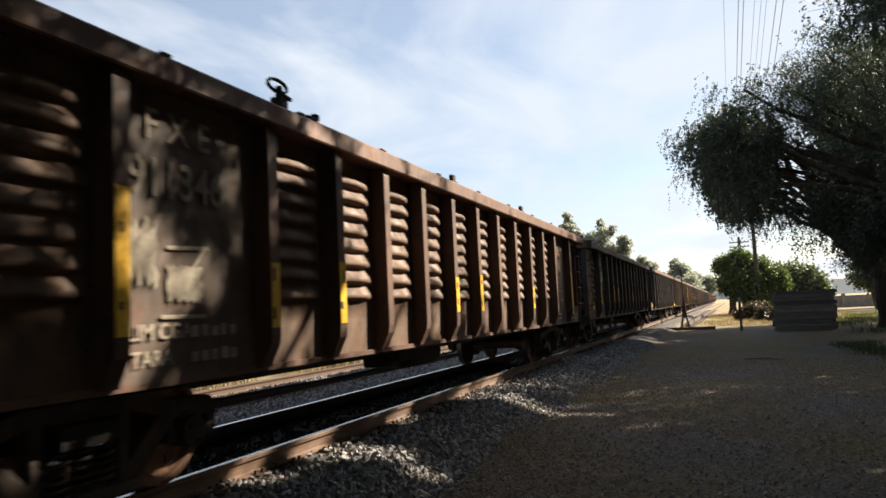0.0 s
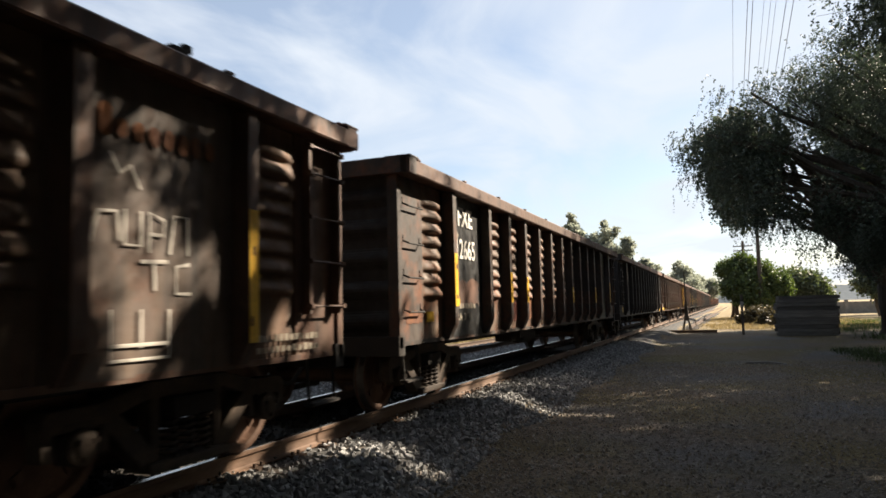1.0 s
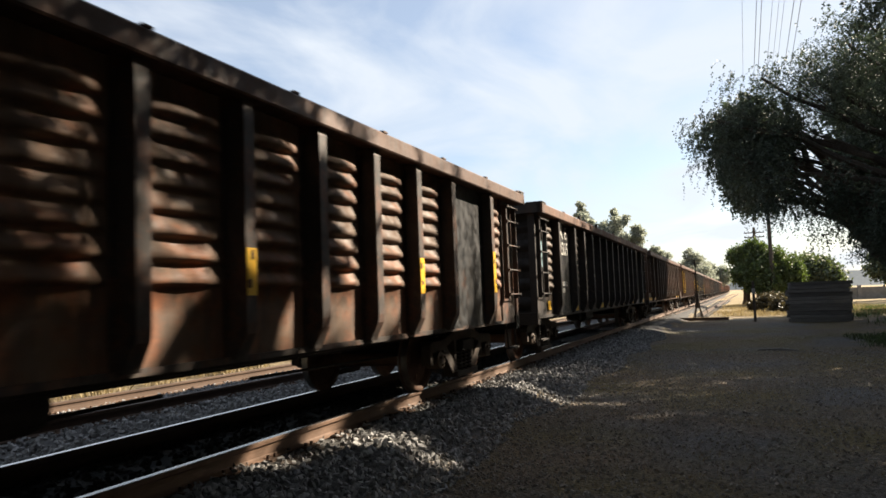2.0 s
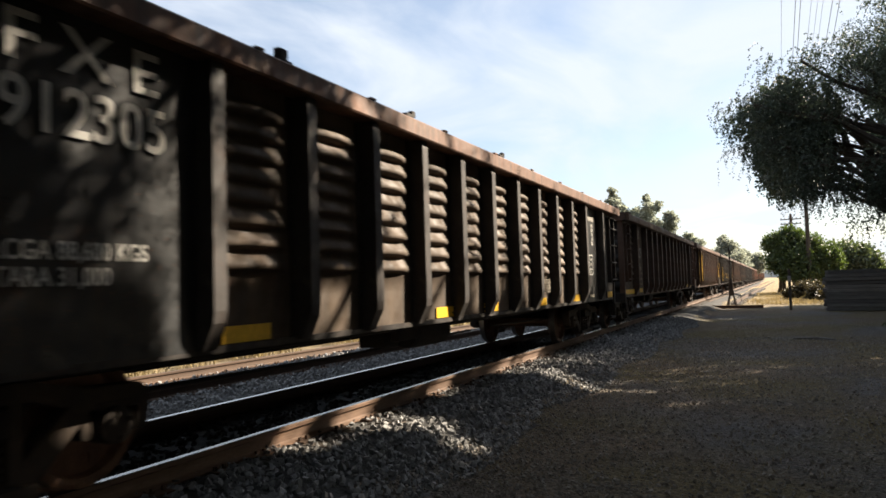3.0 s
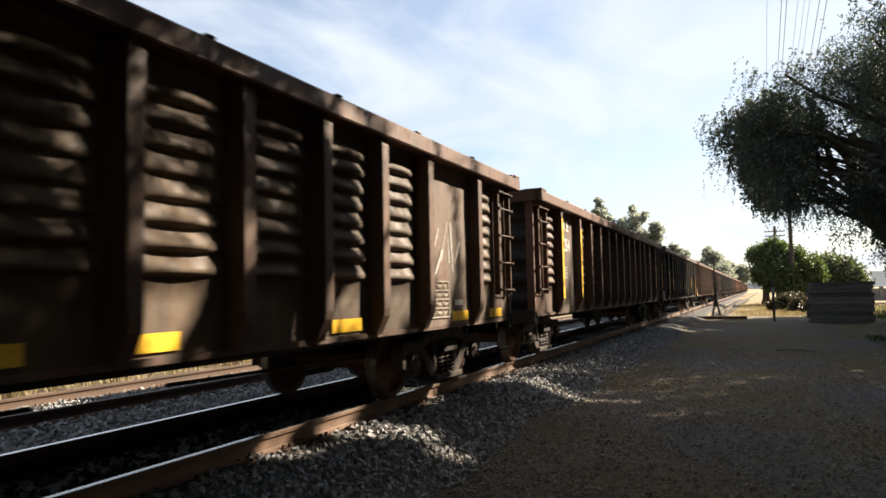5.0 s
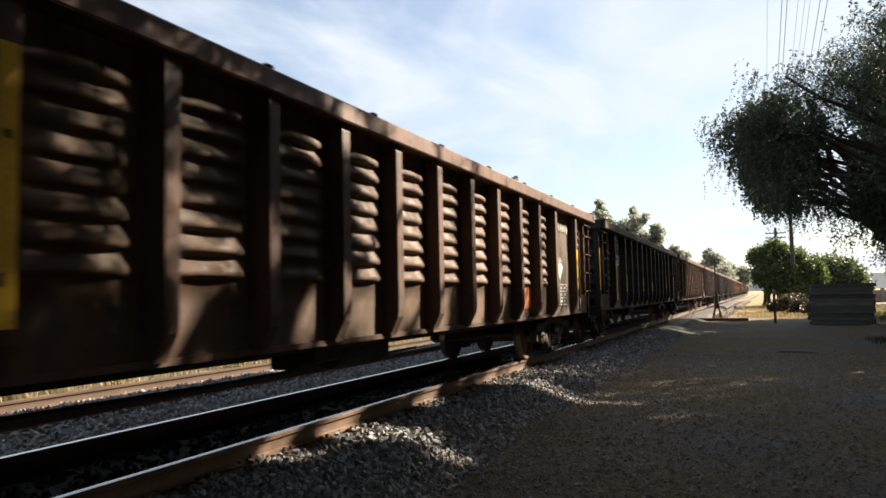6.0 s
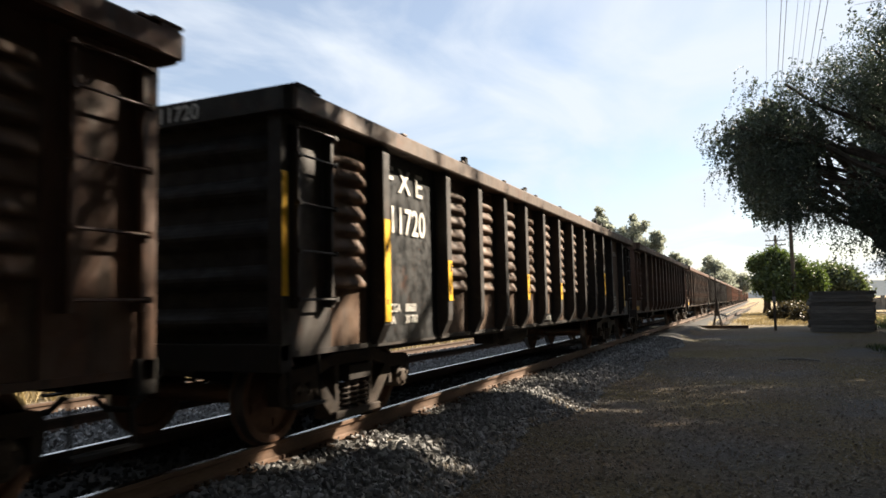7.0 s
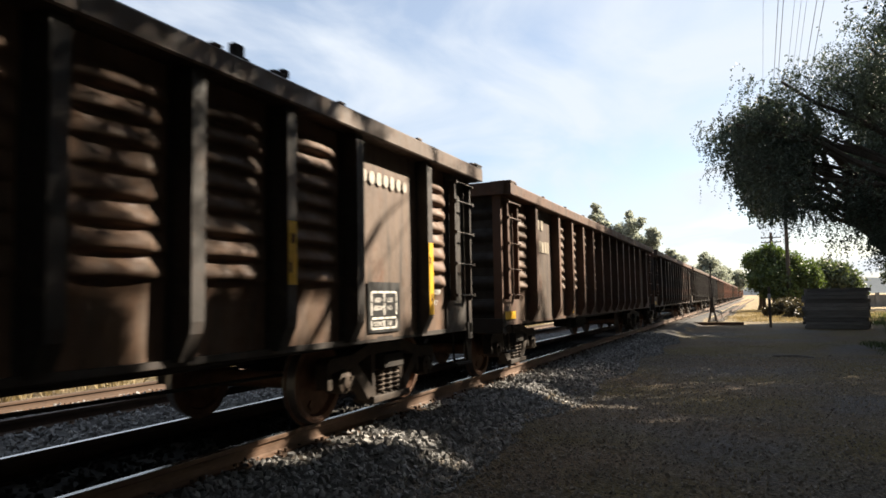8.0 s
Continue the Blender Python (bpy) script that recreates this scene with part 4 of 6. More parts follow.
def mark_cars():
    A, B, C, D, E, F, G, H = CARS[:8]
    # A: brown, worn number, pale smears
    letters(A, "F X E", S1 + 0.30, 2.44, 0.20, FADED)
    letters(A, "911346", S1 + 0.16, 2.06, 0.25, FADED, wide=0.85)
    letters(A, "LIM CGA", S1 + 0.16, 1.12, 0.10, FADED)
    letters(A, "TARA", S1 + 0.18, 0.95, 0.10, FADED)
    bars(A, S1 + 0.72, 1.12, 0.5, 0.09, 5, seed=3)
    bars(A, S1 + 0.72, 0.95, 0.5, 0.09, 5, seed=4)
    ragged(A, S1 + 0.48, S1 + 0.84, 1.34, 1.62, FADED, 0.045, "paint_smear", "pale worn paint smear", 2, 0.5)
    ragged(A, S1 + 0.10, S1 + 0.42, 1.42, 1.92, FADED, 0.044, "paint_smear", "pale worn paint smear", 5, 0.55)
    strokes(A, [[(S1 + 0.44, 1.26), (S1 + 0.86, 1.26)], [(S1 + 0.50, 1.72), (S1 + 0.90, 1.74)], [(S1 + 0.86, 1.74), (S1 + 0.58, 1.40)]], FADED, 0.014)
    for p, a, b in ((0, 1.15, 2.05), (1, 1.15, 1.66), (2, 1.15, 1.72), (5, 1.2, 1.66), (6, 1.2, 1.72), (9, 1.2, 1.6), (12, 1.0, 2.0)):
        strip(A, p, a, b)
    for y, k in ((-4.95, "wheel"), (-4.45, "block"), (-0.9, "lug"), (2.6, "lug"), (5.9, "block")):
        rail_top_fitting(A, y, k)
    word_mark(A, S2 + 0.20, 2.30, 1.05, 0.22, RUST_RAW, 9)
    strokes(A, [[(S2 + 0.15, 1.62), (S2 + 0.22, 1.85), (S2 + 0.36, 1.86), (S2 + 0.38, 1.68)], [(S2 + 0.42, 1.88), (S2 + 0.42, 1.66), (S2 + 0.55, 1.66), (S2 + 0.55, 1.88)],
                [(S2 + 0.62, 1.62), (S2 + 0.62, 1.88), (S2 + 0.75, 1.84), (S2 + 0.74, 1.74), (S2 + 0.62, 1.74)], [(S2 + 0.80, 1.62), (S2 + 0.84, 1.88), (S2 + 0.96, 1.88), (S2 + 0.97, 1.62)],
                [(S2 + 0.55, 1.56), (S2 + 0.78, 1.57)], [(S2 + 0.66, 1.56), (S2 + 0.67, 1.38)], [(S2 + 0.98, 1.56), (S2 + 0.86, 1.54), (S2 + 0.86, 1.36), (S2 + 1.0, 1.36)]], CHALK, 0.013)
    strokes(A, [[(S2 + 0.32, 1.26), (S2 + 0.32, 0.95), (S2 + 0.80, 0.95), (S2 + 0.80, 1.26)], [(S2 + 0.56, 1.26), (S2 + 0.56, 1.02)], [(S2 + 0.32, 1.04), (S2 + 0.80, 1.04)], [(S2 + 0.30, 2.22), (S2 + 0.38, 2.10), (S2 + 0.46, 2.16), (S2 + 0.54, 2.02)]], CHALK, 0.012)
    bars(A, 6.85, 0.99, 0.9, 0.06, 12, seed=6)
    bars(A, 6.85, 0.90, 0.9, 0.06, 11, seed=7)
    # B: black with orange rust
    letters(B, "FXE", S1 + 0.42, 2.38, 0.26)
    letters(B, "912665", S1 + 0.14, 1.92, 0.27, wide=0.86)
    emblem(B, S1 + 0.27, 2.24, 0.19, FADED)
    letters(B, "3077", S1 + 0.13, 2.21, 0.09, UNDER, 0.050, wide=0.95, label="dark number on the emblem")
    ragged(B, S1 + 0.10, S1 + 1.28, 1.24, 1.66, RUST_DARK, 0.041, "rust_patch", "brown rust patch on the sheet", 1, 0.5)
    ragged(B, S1 + 0.30, S1 + 0.44, 1.26, 1.36, YELLOW, 0.046, "paint_chip", "chip of yellow paint", 7, 0.5)
    letters(B, "TARA  31 M", S1 + 0.15, 1.06, 0.10, FADED)
    bars(B, S1 + 0.2, 1.22, 0.9, 0.08, 8, seed=11)
    ragged(B, -2.94, -2.15, 0.98, 1.36, RUST_RAW, 0.010, "rust_patch", "orange rust patch on the sheet", 3, 0.3)
    ragged(B, -1.92, -1.22, 1.10, 1.32, RUST_RAW, 0.010, "rust_patch", "orange rust patch on the sheet", 4, 0.3)
    ragged(B, -3.94, -3.20, 0.98, 1.34, RED_TAG, 0.010, "red_patch", "dull red painted patch on the sheet", 8, 0.2)
    ragged(B, -7.36, -7.12, 1.06, 1.20, YELLOW, 0.03, "paint_chip", "chip of yellow paint", 13, 0.3)
    for p, a, b in ((0, 1.25, 1.95), (2, 1.3, 1.8), (3, 1.3, 1.75), (7, 1.3, 1.65), (10, 1.3, 1.7), (12, 1.3, 1.9)):
        strip(B, p, a, b)
    end_number(B, "12665", FADED)
    strokes(B, [[(-4.05, 2.55), (-3.9, 2.48), (-4.0, 2.38)], [(-3.85, 2.3), (-4.0, 2.24), (-3.95, 2.12)], [(-3.9, 2.05), (-4.0, 1.96), (-3.85, 1.93)]], WHITE, 0.016, 0.09)
    # its corner has bent grab irons in place of a ladder
    for ob in [o for o in B.children if o.name.startswith("ladder") and o.matrix_basis.translation.y < -7 and o.matrix_basis[0][0] > 0]:
        bpy.data.objects.remove(ob)
    for z in (1.22, 1.62, 2.02, 2.46):
        bm = bmesh.new()
        tube(bm, [(SHEET + 0.015, -7.98, z + 0.07), (SHEET + 0.02, -7.98, z), (SHEET + 0.085, -7.96, z - 0.03), (SHEET + 0.085, -7.54, z - 0.03), (SHEET + 0.02, -7.52, z), (SHEET + 0.015, -7.52, z + 0.07)], 0.012, 6)
        part("grab_iron", bm, UNDER, B, "bent black grab iron")
    ragged(B, -7.95, -7.45, 1.05, 1.22, RUST_RAW, 0.022, "rust_patch", "orange rust patch on the sheet", 12, 0.4)
    # C: black
    letters(C, "F X E", S1 + 0.14, 2.44, 0.26, wide=1.22)
    letters(C, "912305", S1 + 0.12, 2.09, 0.27, wide=0.94)
    letters(C, "LCGA 88,600 KGS", S1 + 0.10, 1.42, 0.10, WHITE, wide=0.86)
    letters(C, "TARA 31,000", S1 + 0.11, 1.28, 0.10, WHITE, wide=0.86)
    plate(C, -7.98, -7.60, 1.78, 2.28, BLUE_TAG, 0.03, label="pale blue flaking paint patch")
    for y in (-4.95, -1.55, -0.10, 2.17, 4.45):
        plate(C, y, y + 0.52, 0.865, 0.985, YELLOW, 0.012)
    plate(C, 2.36, 2.49, 0.985, 1.06, YELLOW, 0.012)
    plate(C, 1.20, 1.33, 0.93, 1.05, YELLOW, 0.012, skew=-0.04)
    strokes(C, [[(-0.04, 0.97), (0.02, 0.91), (0.10, 0.93), (0.15, 1.02)], [(0.20, 0.90), (0.24, 1.04), (0.30, 0.92)]], UNDER, 0.012, 0.022, "black scrawl over the yellow mark")
    plate(C, -7.3, -7.1, 0.95, 1.13, YELLOW, 0.03, skew=-0.05)
    plate(C, S2 + 0.55, S2 + 0.55 + 0.001 + 0.38, 0.905, 0.97, FADED)
    table_mark(C, 2.45, 1.08, 0.42, 0.20, 4, 3, FADED)
    word_mark(C, S2 + 0.18, 2.48, 0.92, 0.16, CHALK, 12)
    for text, y, z in (("L.I.", 0.20, 2.36), ("ANI.", 0.18, 2.27), ("ALI.", 0.17, 2.18), ("CUB.", 0.16, 2.09), ("MTS", 0.84, 2.37), ("16.00", 0.80, 2.28), ("2.89", 0.84, 2.19), ("1.52", 0.86, 2.10), ("70.20", 0.80, 2.00)):
        letters(C, text, S2 + y, z, 0.066, wide=0.95)
    dashed_table(C, S2 + 0.28, 1.38, 0.62, 0.40)
    for text, y, z in (("ABD", 0.36, 1.66), ("ABDW", 0.34, 1.57), ("NO", 0.70, 1.66), ("LUB", 0.68, 1.57), ("CONST", 0.31, 1.41), ("2-82", 0.67, 1.41)):
        letters(C, text, S2 + y, z, 0.052)
    plate(C, 6.87, 7.25, 1.05, 1.20, ORANGE_TAG, 0.03, label="orange tag with a dark number")
    letters(C, "3077", 6.895, 1.075, 0.10, UNDER, 0.035, wide=1.0, label="dark number on the tag")
    plate(C, 7.42, 7.92, 0.86, 0.99, YELLOW, 0.03)
    end_number(C, "912305", FADED)
    rail_top_fitting(C, -4.4, "lug"), rail_top_fitting(C, -2.3, "block"), rail_top_fitting(C, 0.4, "block")
    # D: dull brown
    letters(D, "F X E", S1 + 0.20, 2.42, 0.24, CHALK)
    letters(D, "913729", S1 + 0.12, 1.88, 0.28, CHALK, wide=0.90)
    emblem(D, S1 + 0.95, 1.58, 0.15, FADED)
    for k, z in enumerate((1.40, 1.24, 1.10)):
        bars(D, S1 + 0.14, z, 1.1, 0.07, 13, seed=20 + k)
    bm = bmesh.new()
    prism(bm, [(-7.96, 1.78), (-7.50, 1.78), (-7.73, 2.24)], "x", SHEET + 0.03, SHEET + 0.034)
    part("triangle_mark", bm, PALE_TAG, D, "pale triangle with a green middle")
    bm = bmesh.new()
    prism(bm, [(-7.84, 1.86), (-7.62, 1.86), (-7.73, 2.07)], "x", SHEET + 0.035, SHEET + 0.037)
    part("triangle_middle", bm, GREEN_TAG, D, "green middle of the triangle")
    strokes(D, [[(-7.97, 1.77), (-7.49, 1.77), (-7.73, 2.25), (-7.97, 1.77)]], FADED, 0.016, 0.04)
    plate(D, -8.0, -6.75, 0.88, 1.0, YELLOW, 0.03)
    for y in (-5.95, -3.98, -1.75, -0.05, 1.02, 3.32, 5.95, 7.25):
        plate(D, y, y + 0.5, 0.89, 1.01, YELLOW, 0.04 if abs(y) > 5 else 0.012)
    strokes(D, [[(-2.80, 2.62), (-2.68, 2.55), (-2.72, 2.47)], [(-2.62, 2.42), (-2.82, 2.40), (-2.68, 2.30)], [(-2.80, 2.24), (-2.62, 2.20), (-2.78, 2.10)], [(-2.66, 2.02), (-2.80, 1.94), (-2.66, 1.88)],
                [(-2.82, 1.42), (-2.60, 1.36)], [(-2.74, 1.55), (-2.70, 1.25)]], WHITE, 0.018, 0.085)
    strokes(D, [[(S2 + 0.2, 1.55), (S2 + 0.45, 2.0), (S2 + 0.5, 1.6), (S2 + 0.7, 2.1), (S2 + 0.75, 1.6)], [(S2 + 0.8, 2.1), (S2 + 0.85, 1.5), (S2 + 1.1, 1.9)], [(S2 + 0.3, 1.4), (S2 + 0.55, 1.75)]], WHITE, 0.008)
    table_mark(D, S2 + 0.18, 0.95, 0.55, 0.42, 4, 3, FADED)
    plate(D, S2 + 0.9, S2 + 1.15, 1.08, 1.15, WHITE)
    # E: brown
    letters(E, "F X E", S1 + 0.25, 2.42, 0.22)
    letters(E, "912354", S1 + 0.12, 2.02, 0.25, wide=0.85)
    table_mark(E, S1 + 0.4, 1.5, 0.35, 0.2, 2, 2)
    for p, a, b in ((0, 1.1, 2.6), (1, 1.1, 2.5), (12, 1.3, 2.1)):
        strip(E, p, a, b)
    ragged(E, 3.12, 3.96, 0.99, 1.34, ORANGE_DULL, 0.012, "orange_patch", "dull orange painted patch", 9, 0.06)
    word_mark(E, S2 + 0.12, 2.40, 1.18, 0.20, CHALK, 31)
    emblem(E, S2 + 0.62, 1.72, 0.24, WHITE)
    table_mark(E, S2 + 0.58, 1.02, 0.50, 0.38, 3, 2)
    plate(E, S2 + 0.18, S2 + 0.48, 1.10, 1.18, WHITE)
    end_number(E, "2354")
    rail_top_fitting(E, 2.9, "block")
    # F: black
    letters(F, "F X E", S1 + 0.20, 2.40, 0.25, wide=1.10)
    letters(F, "911720", S1 + 0.10, 1.96, 0.28, wide=0.86)
    letters(F, "LIM.CGA    88600", S1 + 0.10, 1.14, 0.085, wide=0.85)
    letters(F, "TARA        30 700", S1 + 0.12, 1.02, 0.085, wide=0.85)
    end_number(F, "FXE 911720")
    for p, a, b in ((0, 1.05, 2.05), (1, 1.25, 1.72), (4, 1.25, 1.65), (6, 1.25, 1.55), (10, 1.35, 1.85), (12, 1.05, 1.85)):
        strip(F, p, a, b)
    bm = bmesh.new()
    box(bm, SHEET + 0.051, SHEET + 0.055, -8.165, -8.085, 1.3, 2.3)
    part("reflective_strip", bm, YELLOW, F, "yellow reflective strip")
    plate(F, -0.96, -0.06, 0.875, 1.005, SIGN_BLACK, 0.010, "paint_patch", "black painted ground of the lettering")
    letters(F, "VARILLA.D.AFLOJE", -0.92, 0.90, 0.075, WHITE, 0.017, wide=0.80)
    word_mark(F, S2 + 0.08, 2.36, 1.15, 0.20, CHALK, 41)
    plate(F, S2 + 0.34, S2 + 1.00, 0.90, 1.40, SIGN_BLACK, 0.041, "paint_patch", "black painted ground of the table")
    dashed_table(F, S2 + 0.40, 0.94, 0.52, 0.36)
    for text, y, z in (("ABD", 0.46, 1.20), ("LUB", 0.72, 1.20), ("ABDW", 0.44, 1.12), ("NO", 0.72, 1.12), ("CONST", 0.44, 0.965), ("2-81", 0.72, 0.965)):
        letters(F, text, S2 + y, z, 0.046)
    letters(F, "ZAPT COMP", 6.84, 1.28, 0.055, wide=0.8)
    letters(F, "DE 2\"", 6.95, 1.16, 0.05, wide=0.85)
    for y, k in ((-4.5, "lug"), (-2.0, "block"), (3.45, "lug"), (3.95, "block")):
        rail_top_fitting(F, y, k)
    # G, H
    for car, num in ((G, "912487"), (H, "911092")):
        bars(car, S1 + 0.20, 2.42, 0.7, 0.2, 3, seed=51)
        bars(car, S1 + 0.14, 2.02, 1.1, 0.24, 6, seed=52)
        plate(car, -8.0, -7.5, 0.90, 1.02, YELLOW, 0.03)
        plate(car, -4.0, -3.5, 0.90, 1.02, YELLOW, 0.012)


mark_cars()


# ---- trees ----
def limb_curve(a, b, sag, rng, n=7):
    a, b = Vector(a), Vector(b)
    out = []
    for k in range(n + 1):
        t = k / n
        p = a.lerp(b, t)
        p.z += sag * math.sin(math.pi * t)
        if 0 < k < n:
            p += Vector((rng.uniform(-1, 1), rng.uniform(-1, 1), rng.uniform(-1, 1))) * 0.035 * (b - a).length * 0.6
        out.append(p)
    return out


def leaf_quads(points, dirs, sizes, rng, ratio=0.3):
    """Small pointed leaves: rhombs at the points, along the directions."""
    n = len(points)
    side = np.cross(dirs, rng.normal(size=(n, 3)))
    side /= np.linalg.norm(side, axis=1, keepdims=True) + 1e-9
    L, Wd = sizes[:, None], (sizes * ratio)[:, None]
    v = np.stack([points, points + dirs * L * 0.5 + side * Wd, points + dirs * L, points + dirs * L * 0.5 - side * Wd], 1).reshape(-1, 3)
    return v


def crown_mesh(name, v, material):
    n = len(v) // 4
    me = bpy.data.meshes.new(name)
    me.vertices.add(4 * n)
    me.vertices.foreach_set("co", v.astype(np.float32).ravel())
    me.loops.add(4 * n)
    me.loops.foreach_set("vertex_index", np.arange(4 * n, dtype=np.int32))
    me.polygons.add(n)
    me.polygons.foreach_set("loop_start", np.arange(0, 4 * n, 4, dtype=np.int32))
    me.materials.append(material)
    me.update(calc_edges=True)
    return me


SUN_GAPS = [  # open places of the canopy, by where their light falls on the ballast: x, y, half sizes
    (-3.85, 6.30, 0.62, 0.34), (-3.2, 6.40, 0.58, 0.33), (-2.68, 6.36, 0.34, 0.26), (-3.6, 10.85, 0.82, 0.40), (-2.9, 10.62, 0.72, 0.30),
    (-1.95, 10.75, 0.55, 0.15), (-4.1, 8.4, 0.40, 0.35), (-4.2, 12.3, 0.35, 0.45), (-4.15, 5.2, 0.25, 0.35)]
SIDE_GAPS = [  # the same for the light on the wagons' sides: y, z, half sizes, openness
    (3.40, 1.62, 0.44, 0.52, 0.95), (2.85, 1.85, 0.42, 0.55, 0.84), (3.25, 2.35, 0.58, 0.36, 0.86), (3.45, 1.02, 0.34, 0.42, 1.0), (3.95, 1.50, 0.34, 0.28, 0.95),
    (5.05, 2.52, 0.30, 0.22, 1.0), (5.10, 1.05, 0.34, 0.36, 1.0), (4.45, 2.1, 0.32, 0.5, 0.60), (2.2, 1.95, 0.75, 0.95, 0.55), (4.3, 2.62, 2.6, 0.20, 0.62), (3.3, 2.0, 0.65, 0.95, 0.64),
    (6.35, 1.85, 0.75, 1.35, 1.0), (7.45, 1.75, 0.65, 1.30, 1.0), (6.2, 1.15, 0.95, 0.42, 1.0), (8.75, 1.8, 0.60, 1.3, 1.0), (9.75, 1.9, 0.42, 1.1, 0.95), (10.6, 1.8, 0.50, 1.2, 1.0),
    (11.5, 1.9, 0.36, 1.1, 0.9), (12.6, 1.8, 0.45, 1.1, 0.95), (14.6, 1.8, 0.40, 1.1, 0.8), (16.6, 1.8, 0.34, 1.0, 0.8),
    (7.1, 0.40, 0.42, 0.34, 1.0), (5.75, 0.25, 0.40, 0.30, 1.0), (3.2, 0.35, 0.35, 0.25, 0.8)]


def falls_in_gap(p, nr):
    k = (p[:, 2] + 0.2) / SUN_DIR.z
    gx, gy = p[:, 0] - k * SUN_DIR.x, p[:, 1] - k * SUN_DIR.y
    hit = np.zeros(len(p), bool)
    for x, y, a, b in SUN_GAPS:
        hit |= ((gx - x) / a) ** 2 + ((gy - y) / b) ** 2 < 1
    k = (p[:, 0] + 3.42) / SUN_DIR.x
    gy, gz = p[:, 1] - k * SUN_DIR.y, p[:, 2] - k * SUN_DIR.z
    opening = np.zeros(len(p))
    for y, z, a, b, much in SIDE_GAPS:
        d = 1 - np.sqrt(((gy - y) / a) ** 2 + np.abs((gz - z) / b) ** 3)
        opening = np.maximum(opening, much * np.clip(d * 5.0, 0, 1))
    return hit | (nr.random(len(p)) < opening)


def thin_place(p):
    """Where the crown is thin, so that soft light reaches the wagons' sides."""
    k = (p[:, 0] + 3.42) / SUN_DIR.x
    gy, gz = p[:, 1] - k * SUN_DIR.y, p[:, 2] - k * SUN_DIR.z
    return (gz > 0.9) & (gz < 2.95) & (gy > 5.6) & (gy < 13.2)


def weeping_tree(base, clumps, seed, label, strands=150, leaves=26, fork=2.2, trunk_r=0.34, size=0.085, fine=None, lumpy=0):
    """A pepper tree: forked trunk, long arching limbs, and thin leafy strands that hang from them."""
    rng = random.Random(seed)
    nr = np.random.default_rng(seed)
    tree = new("pepper_tree")
    base = Vector(base)
    crotch = base + Vector((rng.uniform(-0.3, 0.3), rng.uniform(-0.3, 0.3), fork))
    bm = bmesh.new()
    tube(bm, limb_curve(base + Vector((0, 0, -0.2)), crotch, 0, rng, 5), [trunk_r * 1.5, trunk_r * 1.1, trunk_r, trunk_r * 0.95, trunk_r, trunk_r * 1.05], 12)
    part("trunk", bm, BARK, tree)
    P, Dv, S = [], [], []
    for (cx, cy, cz, r, dens) in clumps:
        c = Vector((cx, cy, cz))
        bm = bmesh.new()
        d = (c - crotch).length
        line = limb_curve(crotch, c, (0.04 if lumpy else 0.10) * d, rng, 8)
        rr = max(0.04, 0.017 * d)
        tube(bm, line, [rr * (1 - 0.8 * k / 8) + 0.012 for k in range(9)], 7)
        for k in range(7):
            s = line[rng.randint(4, 8)]
            e = c + Vector((rng.gauss(0, 0.4), rng.gauss(0, 0.4), rng.gauss(0.0, 0.3))) * r
            tube(bm, limb_curve(s, e, 0.12 * r, rng, 4), [0.020, 0.016, 0.012, 0.008, 0.004], 5)
        part("limb", bm, BARK, tree)
        coarse = fine is not None and not fine(cx, cy)
        count = int(strands * dens * (0.34 if coarse else 1.0))
        loose = lumpy and not coarse
        twigs = max(6, count // lumpy) if loose else count
        q = nr.normal(size=(twigs, 3))
        q *= (nr.random((twigs, 1)) ** 0.45) / np.linalg.norm(q, axis=1, keepdims=True)
        for k in range(count):
            away = q[k % twigs]
            start = np.array((cx, cy, cz)) + away * r * (1.0, 1.0, 0.85)
            if loose:
                start = start + nr.normal(size=3) * (0.20, 0.20, 0.13)
            length = nr.uniform(0.35, 1.15) * min(1.3, 0.5 + 0.4 * r) * (1.05 if loose else 1.0)
            s = np.sort(nr.random(leaves))
            out = away[:2] * 0.45 + nr.normal(size=2) * 0.22
            reach = length * s * (1.25 - 0.6 * s)
            wave = 0.05 * np.sin(7 * s + k)
            pts = start + np.stack([out[0] * reach + wave, out[1] * reach - wave, 0.10 * np.sin(3.0 * s) - length * s ** 1.35], 1)
            dd = nr.normal(size=(leaves, 3)) + (0.7 * out[0], 0.7 * out[1], -0.45)
            P.append(pts)
            Dv.append(dd / np.linalg.norm(dd, axis=1, keepdims=True))
            S.append(nr.uniform(0.6, 1.35, leaves) * size * (2.3 if coarse else 1.0))
    P, Dv, S = np.concatenate(P), np.concatenate(Dv), np.concatenate(S)
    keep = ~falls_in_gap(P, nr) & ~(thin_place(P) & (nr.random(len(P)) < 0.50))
    part("crown", crown_mesh("crown", leaf_quads(P[keep], Dv[keep], S[keep], nr), LEAF_PEPPER), None, tree)
    return tagged(tree, label, "tree")


